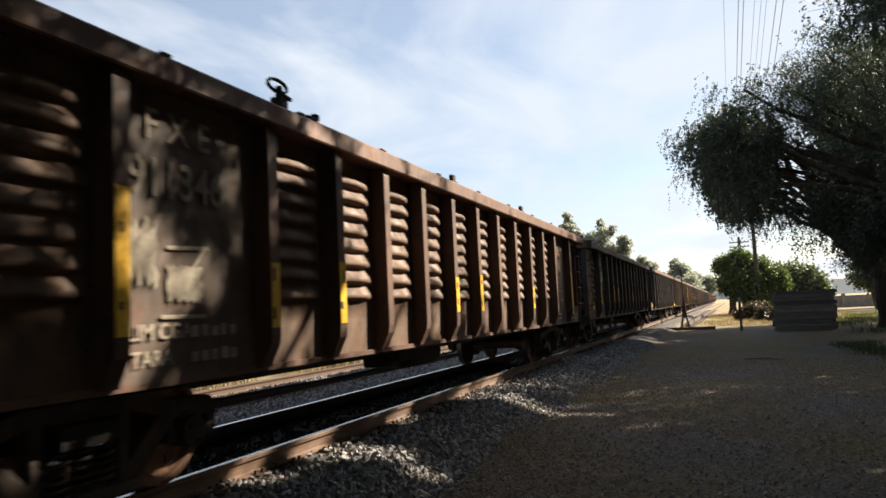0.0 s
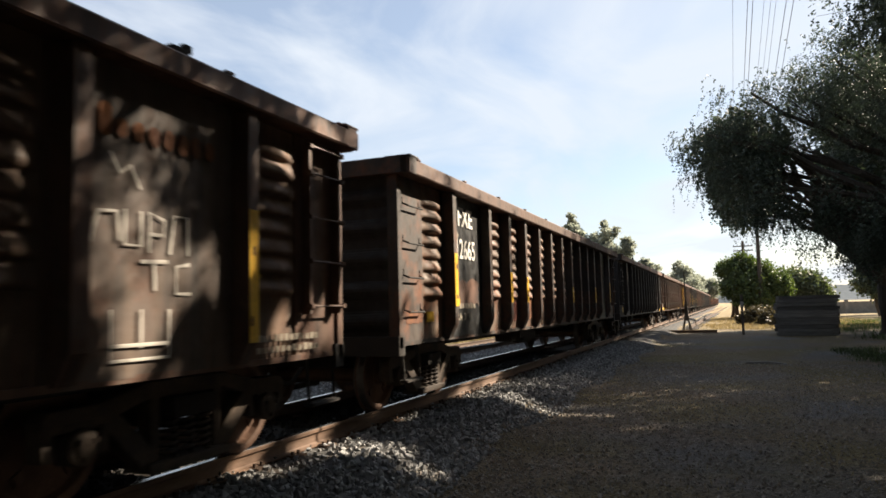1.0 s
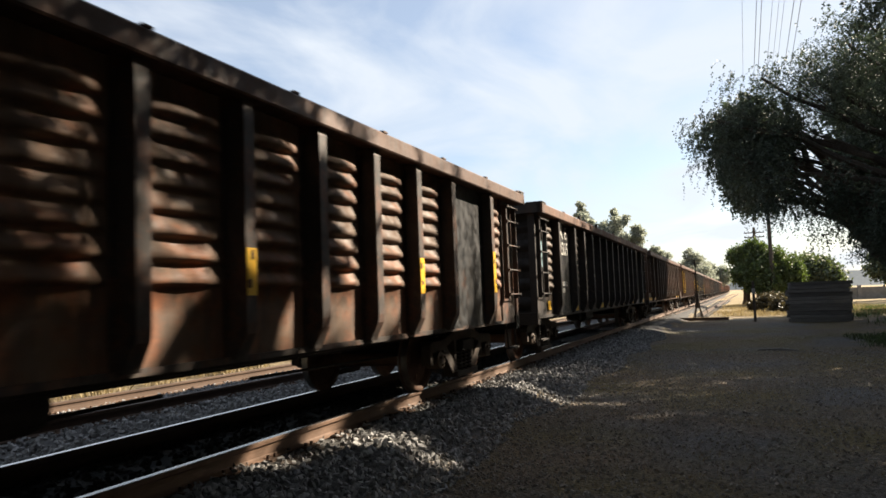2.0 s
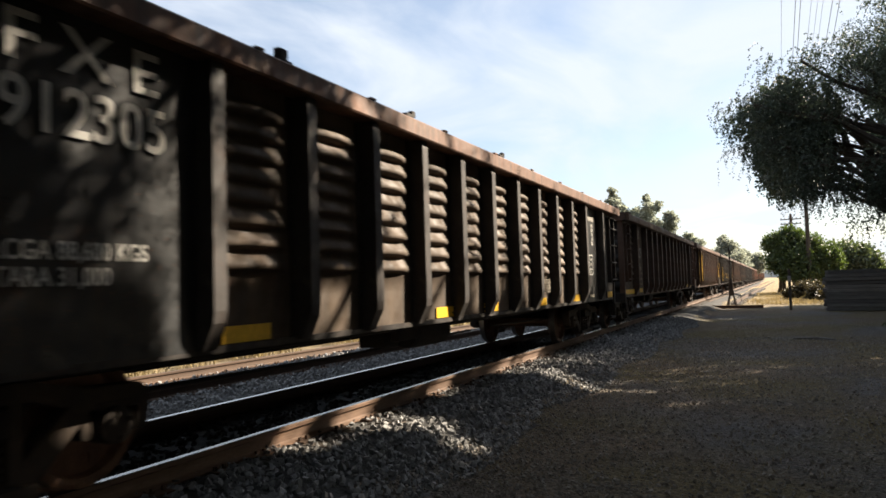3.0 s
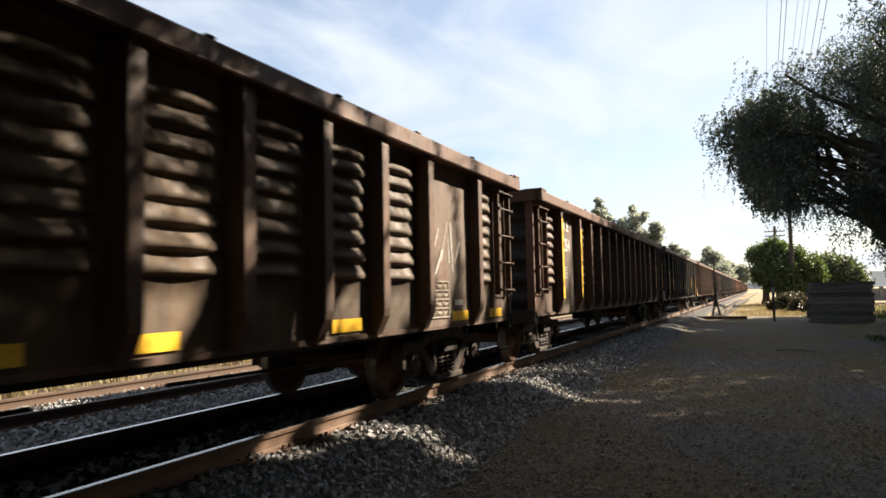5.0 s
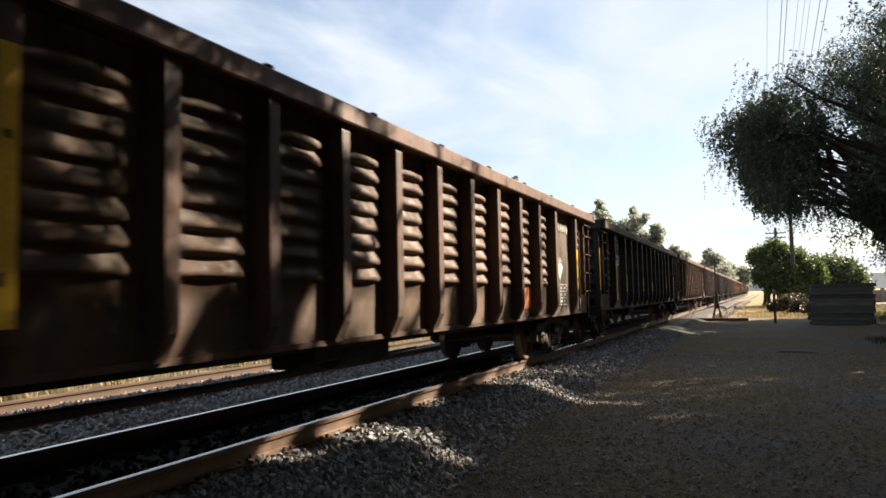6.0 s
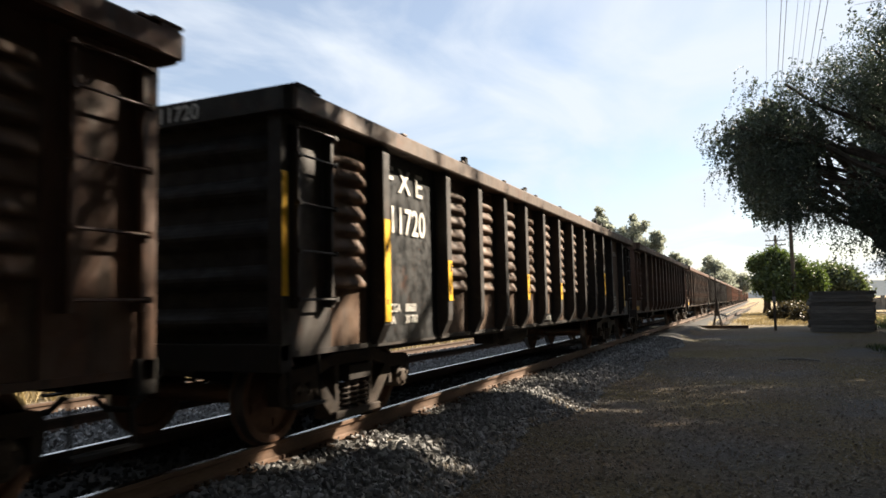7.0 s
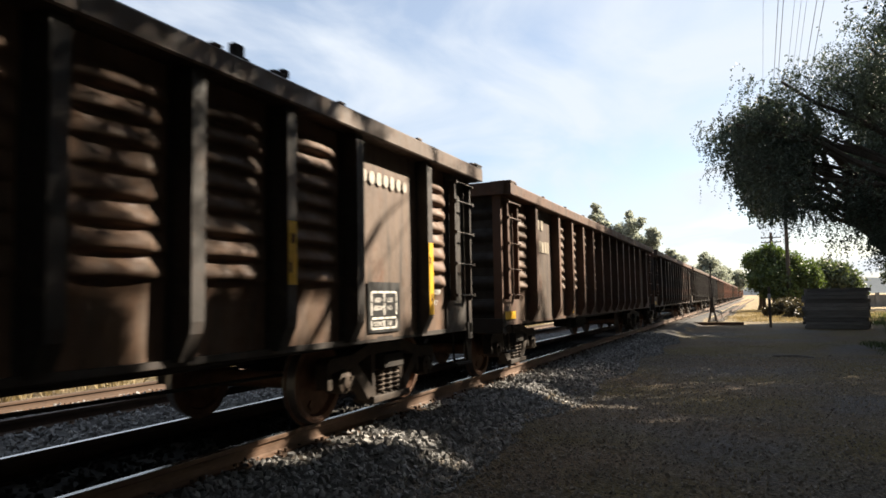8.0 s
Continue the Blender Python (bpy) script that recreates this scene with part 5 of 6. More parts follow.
def round_tree(base, blobs, seed, label, material, leaf_size, count, trunks=1, trunk_r=0.15, name="tree"):
    """A broad tree or bush: trunk, limbs and many leafy clumps with gaps between them."""
    rng = random.Random(seed)
    nr = np.random.default_rng(seed)
    tree = new(name)
    base = Vector(base)
    cz = min(b[2] for b in blobs)
    for k in range(trunks):
        bm = bmesh.new()
        foot = base + Vector((rng.uniform(-1, 1), rng.uniform(-0.5, 0.5), 0)) * (0.8 * (trunks - 1))
        target = Vector(blobs[k % len(blobs)][:3])
        tube(bm, limb_curve(foot + Vector((0, 0, -0.3)), target, 0, rng, 6), [trunk_r * (1.3 - 0.17 * i) for i in range(7)], 9)
        part("trunk", bm, BARK, tree)
    bm = bmesh.new()
    hub = base.lerp(Vector((base.x, base.y, cz)), 0.8)
    for b in blobs:
        tube(bm, limb_curve(hub, b[:3], 0.3, rng, 5), [trunk_r * (0.7 - 0.11 * i) for i in range(6)], 6)
    part("limbs", bm, BARK, tree)
    total = sum(b[3] ** 2 for b in blobs)
    P, Dv = [], []
    for x, y, z, r in blobs:
        n = int(count * r * r / total)
        tufts = max(6, int(n / 45))
        q = nr.normal(size=(tufts, 3))
        q *= (nr.random((tufts, 1)) ** 0.4) / np.linalg.norm(q, axis=1, keepdims=True)
        centre = np.array((x, y, z)) + q * r * (1, 1, 0.9)
        pick = nr.integers(0, tufts, n)
        P.append(centre[pick] + nr.normal(size=(n, 3)) * r * 0.17)
        Dv.append(nr.normal(size=(n, 3)) + (0, 0, -0.25))
    P, Dv = np.concatenate(P), np.concatenate(Dv)
    Dv /= np.linalg.norm(Dv, axis=1, keepdims=True)
    part("crown", crown_mesh("crown", leaf_quads(P, Dv, nr.uniform(0.6, 1.4, len(P)) * leaf_size, nr, 0.42), material), None, tree)
    return tagged(tree, label, "tree")


# the pepper tree over the path; its limbs reach out towards the line
weeping_tree((8.2, 23.0, -0.4), [
    (-0.25, 22.0, 6.2, 0.95, 0.5), (1.05, 22.3, 7.35, 1.0, 0.6), (-0.05, 22.0, 5.2, 0.95, 0.6), (0.75, 22.4, 6.2, 0.9, 1.1), (0.85, 22.4, 5.2, 0.95, 1.2), (0.9, 21.6, 4.3, 0.8, 0.4),
    (2.45, 22.5, 7.1, 1.15, 1.2), (1.3, 22.6, 6.0, 1.0, 1.2), (3.4, 22.8, 8.1, 1.4, 1.4), (2.2, 21.8, 4.1, 0.8, 0.35), (3.0, 22.2, 3.7, 0.8, 0.4), (3.5, 23.0, 6.6, 0.8, 0.25),
    (4.6, 22.4, 7.2, 1.8, 2.4), (5.2, 21.0, 8.8, 1.9, 2.4), (6.2, 24.0, 6.2, 2.0, 2.4), (5.2, 24.5, 4.2, 1.3, 0.9), (7.4, 22.0, 8.6, 2.2, 2.6), (9.6, 24.0, 7.4, 2.4, 2.6),
    (6.6, 27.0, 7.6, 2.2, 2.6), (6.4, 27.5, 6.6, 1.9, 2.2), (8.8, 20.0, 6.6, 2.0, 2.4), (5.4, 30.0, 8.0, 1.9, 2.4), (4.0, 25.5, 8.2, 1.6, 2.0), (7.6, 30.0, 8.6, 2.1, 2.4), (4.1, 21.4, 3.3, 0.9, 1.0), (4.5, 22.3, 2.7, 0.9, 1.0), (4.6, 21.0, 4.4, 1.0, 0.8), (4.9, 21.5, 6.3, 1.1, 0.8),
    # crown parts out of view, added to keep skylight off the far wagons
    (5.8, 18.5, 5.0, 1.5, 1.8), (6.3, 21.5, 4.0, 1.5, 1.8), (6.8, 25.0, 4.4, 1.6, 1.8), (7.4, 29.0, 4.6, 1.7, 1.8), (7.8, 32.5, 5.0, 1.7, 1.8),
    (0.9, 22.0, 3.7, 0.6, 0.3), (1.5, 22.2, 3.6, 0.7, 0.3), (2.3, 22.0, 3.4, 0.7, 0.3), (3.2, 22.2, 3.0, 0.7, 0.4), (3.7, 22.0, 2.5, 0.6, 0.4)],
    11, "large drooping pepper tree with fine hanging foliage over a path", strands=300, size=0.056, leaves=30, fine=lambda x, y: x < 5.3, lumpy=9)
# neighbours added beside and behind the camera, almost unseen, to shade path and wagons
weeping_tree((9.8, 10.5, -0.4), [
    (0.9, 8.0, 7.4, 1.3, 1.0), (2.0, 9.2, 7.6, 1.5, 1.5), (2.6, 11.2, 7.6, 1.5, 1.5), (2.6, 13.4, 8.2, 1.4, 1.4), (3.4, 15.6, 8.4, 1.4, 1.4), (3.5, 17.8, 8.2, 1.3, 1.3), (1.4, 10.2, 8.6, 1.2, 1.0),
    (3.8, 8.6, 7.0, 1.7, 1.4), (4.8, 11.6, 7.2, 1.9, 1.6), (6.4, 9.2, 6.4, 1.9, 1.5), (6.8, 12.6, 6.8, 2.0, 1.6), (8.6, 11.0, 8.2, 2.2, 1.5),
    (5.6, 14.4, 7.4, 1.9, 1.6), (8.0, 15.2, 7.0, 2.1, 1.6), (10.8, 13.2, 6.6, 2.2, 1.5), (10.4, 9.0, 5.8, 2.1, 1.5), (12.4, 11.4, 5.4, 2.3, 1.5),
    (7.4, 17.8, 7.0, 2.1, 1.6), (10.4, 17.4, 6.4, 2.3, 1.5), (9.5, 13.0, 3.6, 2.0, 1.2), (8.2, 8.0, 3.6, 1.8, 1.2),
    (6.0, 16.2, 9.0, 2.0, 1.6), (5.2, 19.4, 9.2, 1.9, 1.5), (8.4, 19.0, 9.0, 2.2, 1.5), (4.4, 13.2, 9.4, 1.8, 1.5), (3.6, 10.0, 9.2, 1.7, 1.4), (11.6, 20.0, 8.0, 2.4, 1.5)],
    12, "broad pepper tree added to shade the path beside the line", size=0.080, strands=430, fine=lambda x, y: x < 4.5)
# unseen crown added over the camera to block light from the sky
weeping_tree((7.5, 1.5, -0.4), [
    (-2.6, 3.4, 7.6, 1.8, 1.4), (-3.6, 0.2, 7.4, 1.9, 1.4), (-1.0, 6.0, 8.2, 1.7, 1.4), (-4.4, 4.2, 8.4, 1.7, 1.2), (1.0, 6.8, 8.6, 1.6, 1.2), (-5.4, 1.4, 8.2, 1.6, 1.2),
    (-0.6, 1.2, 6.6, 1.8, 1.5), (0.8, 3.6, 6.9, 1.8, 1.5), (2.8, 1.0, 6.2, 2.0, 1.5), (3.4, 5.0, 6.6, 2.0, 1.5), (5.4, 2.8, 6.4, 2.2, 1.5), (6.2, 5.8, 5.2, 2.1, 1.5), (8.2, 3.6, 5.4, 2.4, 1.5), (6.4, -0.6, 5.0, 2.4, 1.5),
    (9.6, 0.2, 4.6, 2.6, 1.5), (9.6, 5.8, 4.2, 2.4, 1.5), (7.6, 3.6, 2.6, 1.8, 1.2), (7.2, -1.6, 2.4, 2.0, 1.3), (10.8, 3.0, 2.6, 2.2, 1.2)],
    13, "broad pepper tree added to shade the path beside the line", size=0.25, strands=85)
# mostly out of view: added so that far path and timber stack lie in shade
for spot, lean, seed in (((11.2, 33.5, -0.4), 0.0, 15), ((12.4, 46.0, -0.4), 0.0, 16)):
    rr = random.Random(seed)
    x, y = spot[0], spot[1]
    weeping_tree(spot, [(x + dx + lean, y + dy, z, 2.3, 2.2) for dx, dy, z in ((-4.6, -2.5, 9.8), (-4.6, 3.0, 9.6), (-5.0, 0, 7.5), (-4.2, 0, 9.5), (-3.0, 4, 8), (-3.4, -4, 7.5), (-1, 1.5, 11), (0.5, -4, 9), (1.5, 3.5, 9), (3, 0, 7.5), (-3.8, 2, 5.5), (-2.6, -5.5, 4.5), (0, 5.5, 5), (2.5, -3, 4))],
                 seed, "tall pepper tree added to shade the far ground", size=0.27, strands=75, fork=2.8)
# added out of sight behind the big crown, to keep sun off the wagons
weeping_tree((6.8, 37.0, -0.4), [(0.75 + 0.022 * (y - 24), y, 6.35 + 0.012 * (y - 24), 1.25, 1.5) for y in (23.6, 25.4, 27.2, 29.0, 30.8, 32.6, 34.4, 36.2, 38.0, 39.8, 41.6)],
    17, "pepper tree added to shade the far wagons", size=0.17, strands=110)
# unseen trees added around the view; they only dim the sky's light
for x, y, seed in ((14.5, -4.0, 18), (15.5, 9.0, 19), (14.5, 23.5, 20), (-17.0, -2.5, 23), (-14.0, -15.0, 24), (-3.0, -19.0, 25)):
    weeping_tree((x, y, -0.4), [(x + dx, y + dy, z, 2.5, 2.2) for dx, dy, z in ((-2.2, -4.5, 3.2), (-2.0, 0, 3.0), (-2.2, 4.5, 3.3), (-2.4, -2.5, 6.4), (-2.4, 2.5, 6.6), (-1.0, 5.5, 6.5), (-1.0, -5.5, 6.2), (-0.5, 0, 9.4), (0.0, 4.0, 9.2), (0.0, -4.0, 9.0), (2.0, 2.0, 5.5), (2.0, -3.0, 5.5))],
                 seed, "tall dense pepper tree added out of view to cut skylight", size=0.42, strands=60, leaves=16, fork=2.6)
# unseen, added at the camera's back so less sky reaches the wagon ends
weeping_tree((4.5, -7.5, -0.4), [
    (-4.6, -3.6, 7.0, 1.9, 1.4), (-5.2, -7.6, 6.4, 2.0, 1.4),
    (-1.2, -2.6, 6.8, 1.9, 1.5), (-2.6, -6.5, 6.2, 2.0, 1.5), (0.6, -5.6, 6.4, 2.2, 1.5), (3.2, -3.6, 6.0, 2.3, 1.5), (0.4, -8.6, 4.6, 2.3, 1.5), (3.6, -8.4, 4.8, 2.4, 1.5), (6.6, -5.6, 5.0, 2.5, 1.5), (-1.6, -9.8, 3.0, 1.9, 1.4),
    (1.6, -10.0, 2.4, 2.0, 1.4), (4.6, -9.6, 2.2, 2.2, 1.4), (7.6, -8.2, 2.6, 2.4, 1.4)],
    14, "low dense pepper tree added behind the camera to block sky", size=0.25, strands=85)


# ---- beside the far line ----
round_tree((2.6, 72.0, -0.4), [(0.6, 72, 4.2, 1.2), (1.6, 72.5, 4.9, 1.0), (2.9, 72, 3.9, 1.3), (4.3, 71.5, 2.9, 1.3), (2.4, 71, 2.3, 1.5), (0.9, 71.5, 2.6, 1.4), (4.2, 72, 1.7, 1.2), (2.9, 70.5, 1.5, 1.1), (1.5, 70.6, 1.5, 0.9), (4.9, 71.5, 2.1, 0.9)],
           21, "rounded leafy green tree with several trunks", LEAF_BRIGHT, 0.19, 44000, trunks=4, trunk_r=0.16, name="broadleaf_tree")
round_tree((7.2, 80.0, -0.4), [(6.2, 80, 3.0, 1.7), (7.6, 80.5, 2.9, 1.6), (8.6, 80, 1.9, 1.5), (5.4, 80, 2.0, 1.4)],
           22, "low olive-green bushy tree behind the timber stack", LEAF_GREY, 0.26, 16000, trunks=3, trunk_r=0.13, name="broadleaf_tree")
for k, (x, y, w) in enumerate([(1.7, 55.0, 0.75), (2.8, 52.0, 0.7), (2.3, 58.0, 0.9), (3.5, 49.0, 0.65)]):
    round_tree((x, y, -0.4), [(x, y, 0.05, w), (x + 0.7 * w, y + 0.3, -0.05, 0.8 * w), (x - 0.8 * w, y - 0.2, -0.1, 0.7 * w), (x + 0.1, y + 0.2, 0.45, 0.6 * w)],
               40 + k, "low dry brushy shrub beside the siding", LEAF_DRY, 0.14, 5000, trunks=2, trunk_r=0.03, name="shrub")
for k, (x, y) in enumerate([(13.4, 74.0), (17.5, 84.0), (22.0, 80.0)]):
    round_tree((x, y, -0.4), [(x + dx, y + dy, z, r) for dx, dy, z, r in ((-1.2, 0, 3.2, 1.5), (0.6, 0.4, 4.6, 1.8), (1.6, -0.4, 3.0, 1.6), (-0.4, 0.2, 5.8, 1.4), (0.2, -0.6, 2.2, 1.4))],
               90 + k, "dark bushy tree before the boundary wall", LEAF_GREY, 0.28, 12000, trunks=2, trunk_r=0.16, name="broadleaf_tree")
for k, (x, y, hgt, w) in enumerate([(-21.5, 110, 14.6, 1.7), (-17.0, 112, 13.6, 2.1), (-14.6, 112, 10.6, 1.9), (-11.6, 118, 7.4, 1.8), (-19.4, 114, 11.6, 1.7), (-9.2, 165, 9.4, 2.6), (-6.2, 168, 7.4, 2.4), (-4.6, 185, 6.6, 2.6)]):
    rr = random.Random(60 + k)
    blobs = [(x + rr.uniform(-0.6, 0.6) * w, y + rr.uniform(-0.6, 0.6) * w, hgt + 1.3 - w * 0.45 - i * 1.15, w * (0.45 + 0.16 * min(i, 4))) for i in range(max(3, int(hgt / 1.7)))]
    round_tree((x, y, -0.5), blobs, 70 + k, "tall grey-green tree beyond the train, paled for haze", LEAF_HAZED, 0.34, 12000, trunks=1, trunk_r=0.2, name="eucalyptus")


def sign_post():
    post = new("marker_post")
    bm = bmesh.new()
    box(bm, -0.06, 0.06, -0.06, 0.06, -0.3, 1.95, 0.012)
    part("shaft", bm, POLE_WOOD, post)
    bm = bmesh.new()
    box(bm, -0.075, 0.075, -0.075, 0.075, 1.35, 1.62, 0.005)
    part("band", bm, CONCRETE, post, "pale faded band")
    post.matrix_basis = pose(0.72, 37.5, -0.38)
    tagged(post, "dark weathered marker post beside the track", "post")


def switch_stand():
    stand = new("switch_stand")
    bm = bmesh.new()
    tube(bm, [(0, 0, 0.9), (-0.02, 0, 3.38)], 0.035, 8)
    part("mast", bm, STEEL_DARK, stand)
    bm = bmesh.new()
    for a in (0.6, 2.2, 3.8, 5.4):
        tube(bm, [(0.34 * math.cos(a), 0.34 * math.sin(a), 0), (0.10 * math.cos(a), 0.1 * math.sin(a), 0.75), (0.07 * math.cos(a), 0.07 * math.sin(a), 1.5)], 0.035, 6)
    box(bm, -0.14, 0.14, -0.12, 0.12, 0.62, 0.92, 0.02)
    part("tripod", bm, STEEL_DARK, stand)
    bm = bmesh.new()
    tube(bm, [(0.1, 0, 0.75), (0.45, -0.05, 0.72), (0.5, -0.05, 0.3)], 0.022, 6)
    part("lever", bm, STEEL_DARK, stand)
    stand.matrix_basis = pose(-2.12, 42.4, -0.39)
    tagged(stand, "dark iron switch stand with a tall thin mast", "switch stand")


def timber_stack():
    """A cribbed pile of old ties, course over course."""
    stack = new("timber_stack")
    rng = random.Random(5)
    for c in range(11):
        z = 0.168 * c
        for k in range(9):
            bm = bmesh.new()
            a = rng.gauss(0, 0.06) + (0.10 if c == 10 else 0.03 * math.sin(2.3 * c))
            box(bm, -1.24 + a, 1.24 + a, 0.25 * k, 0.25 * k + 0.24, z, z + rng.uniform(0.150, 0.167), 0.014)
            part("timber", bm, OLD_WOOD, stack, m=pose(rng.uniform(-0.05, 0.05), rng.uniform(-0.03, 0.03), 0, 0, 0, rng.uniform(-1.6, 1.6)))
    stack.matrix_basis = pose(3.42, 36.2, -0.40, 0, 0, -4)
    tagged(stack, "square stack of old grey weathered railway timbers", "timber stack")


def utility_pole(x, y, h, arms, r, label):
    pole = new("utility_pole")
    bm = bmesh.new()
    tube(bm, [(0, 0, -0.5), (0, 0, h * 0.5), (0, 0, h)], [r * 1.2, r, r * 0.75], 10)
    part("shaft", bm, POLE_WOOD, pole)
    for z in arms:
        bm = bmesh.new()
        box(bm, -1.15, 1.15, -0.06, 0.06, z - 0.06, z + 0.06, 0.01)
        arm = part("crossarm", bm, POLE_WOOD, pole)
        for k in range(6):
            bm = bmesh.new()
            lathe(bm, [(0.02, 0), (0.045, 0.03), (0.03, 0.07), (0.05, 0.10), (0.02, 0.16)], 8, "z")
            part("insulator", bm, STEEL_DARK, arm, m=pose(-1.05 + 0.42 * k, 0, z + 0.06))
    pole.matrix_basis = pose(x, y, -0.4)
    tagged(pole, label, "utility pole")


def wires():
    for k, (x0, z0) in enumerate([(0.59, 8.67), (0.93, 8.60), (1.05, 8.58), (1.30, 8.52), (1.45, 8.50), (1.57, 8.47), (1.79, 8.43), (1.95, 8.40)]):
        x1, z1 = 1.36 + 0.30 * k, 8.2 if k % 2 else 8.75
        bm = bmesh.new()
        pts = []
        for i in range(40):
            y = -45 + 140 * i / 39
            s = (y - 20) / 75
            sag = 0.55 * 4 * ((y + 45) / 140) * (1 - (y + 45) / 140) - 0.55 * 4 * (65 / 140) * (75 / 140)
            pts.append((x0 + (x1 - x0) * s, y, z0 + (z1 - z0) * s - sag * (1 if y < 95 else 0)))
        tube(bm, pts, 0.0085 if k in (1, 2, 6, 7) else 0.0048, 5)
        tagged(part("overhead_wire", bm, WIRE), "thin dark overhead wire strung along the line", "wire", "overhead wires")


def far_wall():
    wall = new("boundary_wall")
    bm = bmesh.new()
    box(bm, 8.6, 60.0, 92.0, 92.25, -0.6, 0.95)
    part("masonry", bm, CONCRETE, wall)
    for k in range(13):
        bm = bmesh.new()
        box(bm, 8.8 + 4 * k - 0.18, 8.8 + 4 * k + 0.18, 91.85, 92.4, -0.6, 1.2, 0.02)
        part("pier", bm, CONCRETE, wall)
    tagged(wall, "long pale plastered boundary wall with piers", "wall")


def hills():
    verts, faces = [], []
    n = 90
    for k in range(n + 1):
        a = radians(-60 + 120 * k / n)
        hgt = 26 + 34 * (0.5 + 0.5 * noise.noise((k * 0.21, 3.3, 0))) + 16 * math.exp(-((k - 44) / 6.0) ** 2)
        verts += [(2100 * math.sin(a), 2100 * math.cos(a), -5), (2200 * math.sin(a), 2200 * math.cos(a), hgt), (2500 * math.sin(a), 2500 * math.cos(a), -5)]
    for k in range(n):
        for j in range(2):
            faces.append((3 * k + j, 3 * k + 3 + j, 3 * k + 4 + j, 3 * k + 1 + j))
    me = cloud_mesh("hills", verts, faces, HILL)
    tagged(new("backdrop", me), "low hazy blue hills on the horizon", "hills", kind="structure")


def grass(name, count, spot, height, material, label, seed):
    rng = np.random.default_rng(seed)
    xy = np.array([spot(rng) for _ in range(count)])
    p = np.array([(x, y, ground_height(x, y) - 0.01) for x, y in xy])
    d = rng.normal(size=(count, 3)) * (0.35, 0.35, 0.1) + (0, 0, 1)
    d /= np.linalg.norm(d, axis=1, keepdims=True)
    me = crown_mesh(name, leaf_quads(p, d, height * rng.uniform(0.4, 1.3, count), rng, 0.06), material)
    tagged(new(name, me), label, "grass", kind="stuff")


def tuft_spots(x0, x1, y0, y1, tufts, spread, seed):
    rr = np.random.default_rng(seed)
    centres = np.stack([rr.uniform(x0, x1, tufts), rr.uniform(y0, y1, tufts)], 1)
    return lambda rng: tuple(centres[rng.integers(0, tufts)] + rng.normal(size=2) * spread)


def siding():
    """A rusty side track that leaves the main line far off, on bleached ties."""
    track = tagged(new("track_siding"), "rusty siding that leaves the main track", "railway track", kind="structure")
    for off in (-0.75, 0.75):
        bm = bmesh.new()
        for (ya, yb) in ((46, 70), (70, 100), (100, 150), (150, 260)):
            f = [(-2.9 + off + 0.012 * (y - 46), y) for y in (ya, yb)]
            prism(bm, [(f[0][0] - 0.036, f[0][1]), (f[0][0] + 0.036, f[0][1]), (f[1][0] + 0.036, f[1][1]), (f[1][0] - 0.036, f[1][1])], "z", -0.36, -0.16)
        part("rail", bm, RAIL_SIDE, track)
    bm = bmesh.new()
    box(bm, -1.2, 1.2, -0.11, 0.11, -0.12, 0, 0.01)
    tie = mesh_of("tie", bm, OLD_WOOD)
    for k in range(90):
        y = 46 + 0.75 * k
        part("tie", tie, None, track, m=pose(-2.9 + 0.012 * (y - 46), y, -0.345, 0, 0, 1.5 * math.sin(k * 3.7)))


def loose_bar():
    bm = bmesh.new()
    prism(bm, [(a, b + 0.17) for a, b in rail_outline(0, 0)], "y", -2.1, 2.1)
    bar = part("old_rail", bm, RAIL_SIDE)
    bar.matrix_basis = pose(-2.6, 40.6, -0.40, 0, 0, 86)
    tagged(bar, "length of old rusty rail lying on the ground", "rail")
    bm = bmesh.new()
    prism(bm, [(-0.5, 0), (-0.42, 0.05), (0.1, 0.075), (0.48, 0.03), (0.52, 0)], "y", -0.09, 0.09)
    branch = part("fallen_board", bm, OLD_WOOD)
    branch.matrix_basis = pose(0.85, 20.0, -0.40, 0, 0, -8)
    tagged(branch, "short weathered board lying on the path", "board")


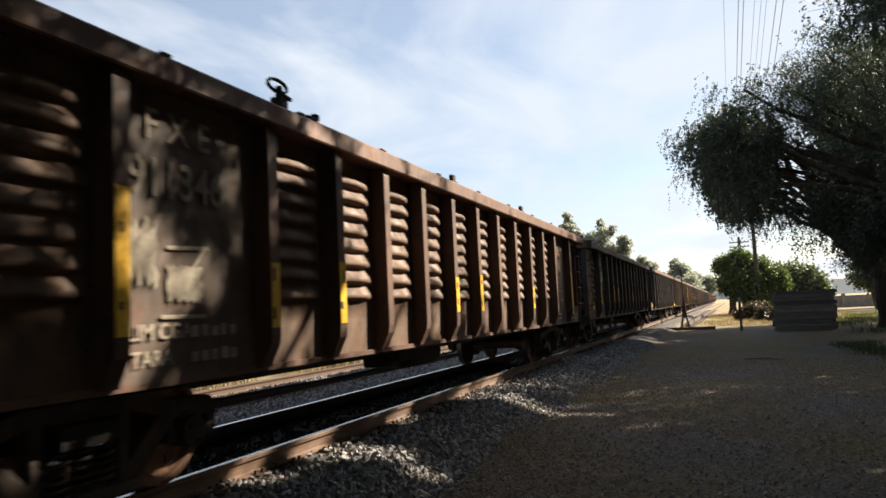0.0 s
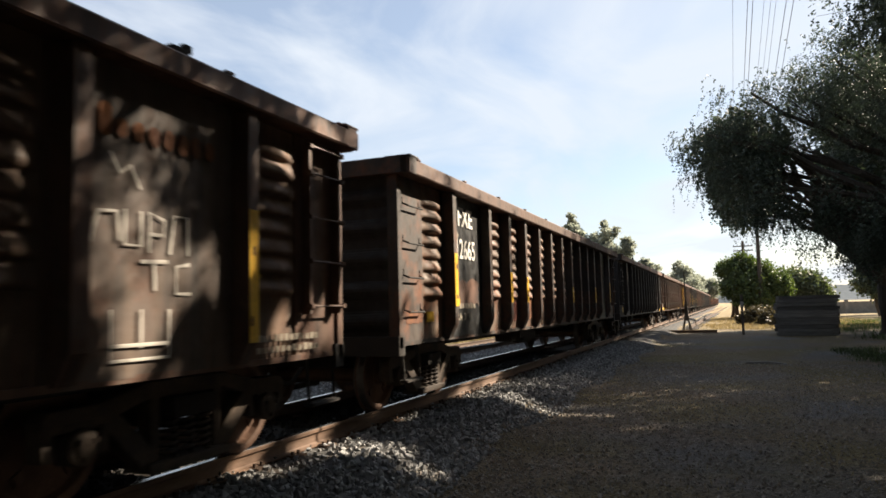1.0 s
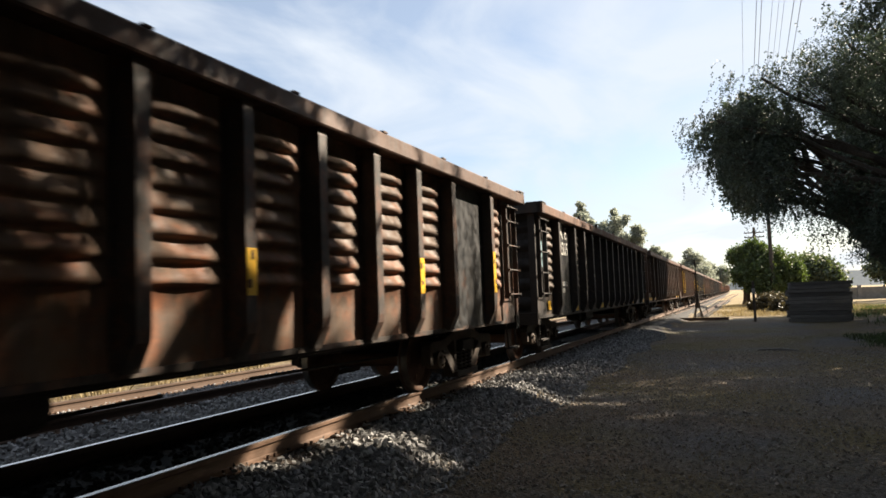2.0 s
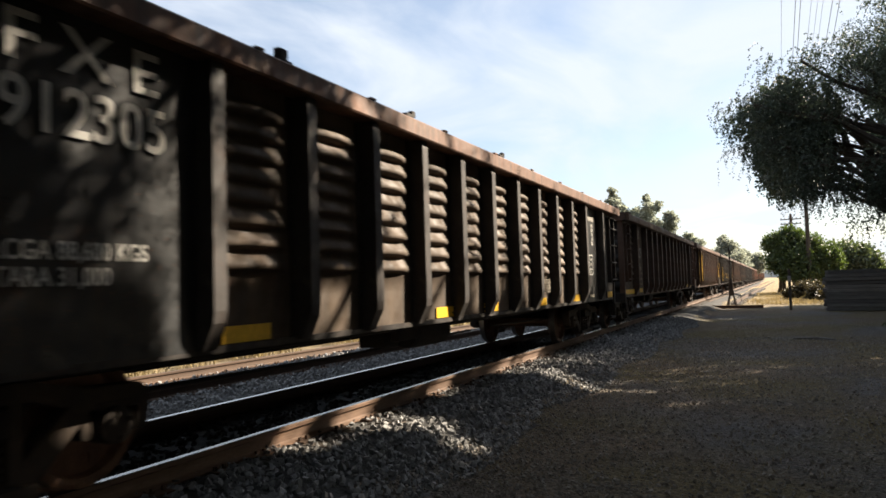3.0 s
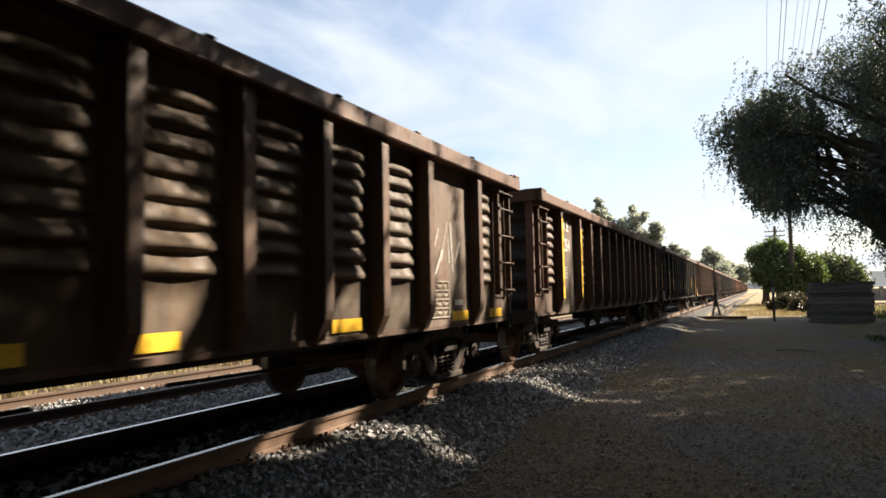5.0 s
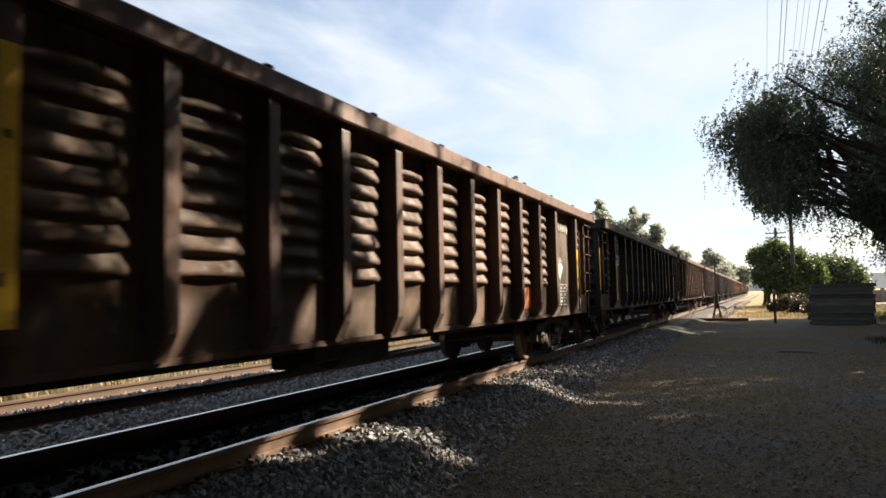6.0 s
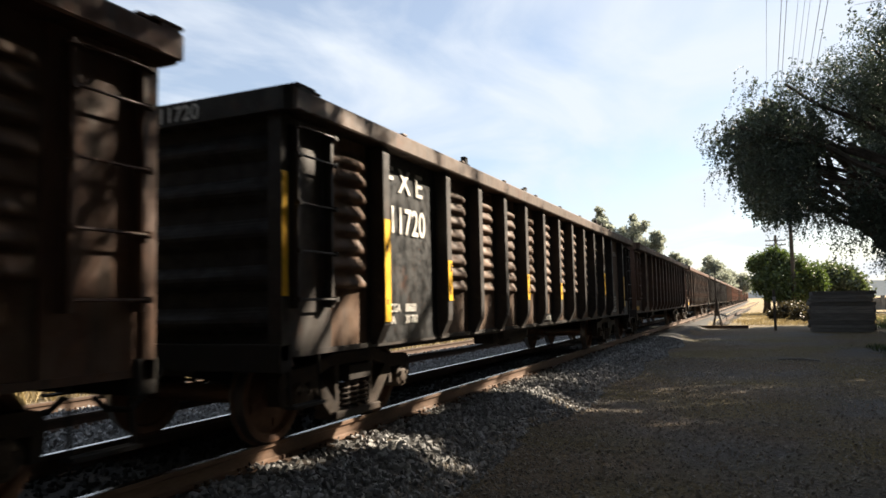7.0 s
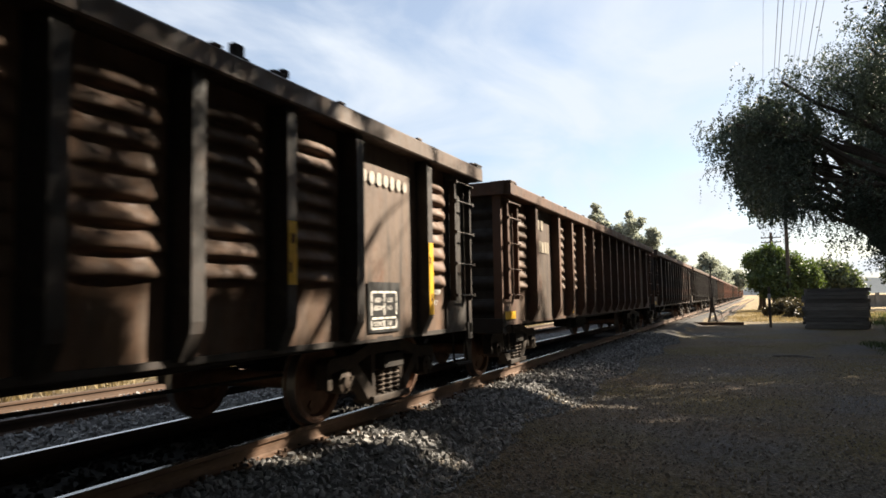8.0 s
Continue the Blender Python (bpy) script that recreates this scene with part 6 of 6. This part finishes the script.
sign_post()
switch_stand()
timber_stack()
utility_pole(3.0, 70.0, 12.5, (), 0.17, "tall dark wooden utility pole")
utility_pole(2.35, 95.0, 9.2, (8.55, 8.0), 0.20, "wooden utility pole with two crossarms")
wires()
far_wall()
hills()
siding()
loose_bar()
grass("dry_grass", 26000, tuft_spots(-1.2, 9.0, 44, 76, 420, 0.35, 1), 0.20, GRASS_DRY, "dry yellow grass beside the siding", 81)
grass("dry_grass", 24000, tuft_spots(-20, -11.2, 4, 40, 700, 0.25, 2), 0.42, GRASS_DRY, "sunlit dry yellow grass beyond the second track", 82)
grass("green_weeds", 9000, tuft_spots(3.3, 5.6, 15, 26, 90, 0.22, 3), 0.15, GRASS_GREEN, "green weeds along the edge of the path", 83)
grass("green_weeds", 9000, tuft_spots(4.6, 12, 32, 60, 220, 0.4, 4), 0.25, GRASS_GREEN, "grass on the lit field beyond the timber stack", 84)
grass("sparse_grass", 5000, tuft_spots(-2.4, 2.4, 4.5, 26, 420, 0.14, 5), 0.05, GRASS_DRY, "thin short dry grass on the path", 85)


# ---- what moves ----
NEAR_END = [(0.0, 19.20), (1.0, 7.12), (4.5, -35.30), (7.0, -65.92), (8.0, -78.12)]   # of the second wagon


def travelled(t):
    for (a, p), (b, q) in zip(NEAR_END, NEAR_END[1:]):
        if t <= b:
            return p + (q - p) * (t - a) / (b - a)
    return NEAR_END[-1][1]


def motions():
    times = [0.5 * k for k in range(17)]
    for n, car in enumerate(CARS):
        rows = [(t, pose(TRACK_X, travelled(t) + HALF + CAR_LENGTH * (n - 1 if n < 22 else 20 - n), 0.0)) for t in times]
        walk(car, rows)
    spin = [(k / 30, math.degrees((travelled(0) - travelled(k / 30)) / WHEEL_R)) for k in range(241)]
    for car in CARS[:8]:
        for truck in [o for o in car.children if o.name.startswith("truck")]:
            for ws in [o for o in truck.children if o.name.startswith("wheelset")]:
                at = ws.matrix_basis.translation.copy()
                walk(ws, [(t, pose(at.x, at.y, at.z, a % 360, 0, 0)) for t, a in spin])


motions()
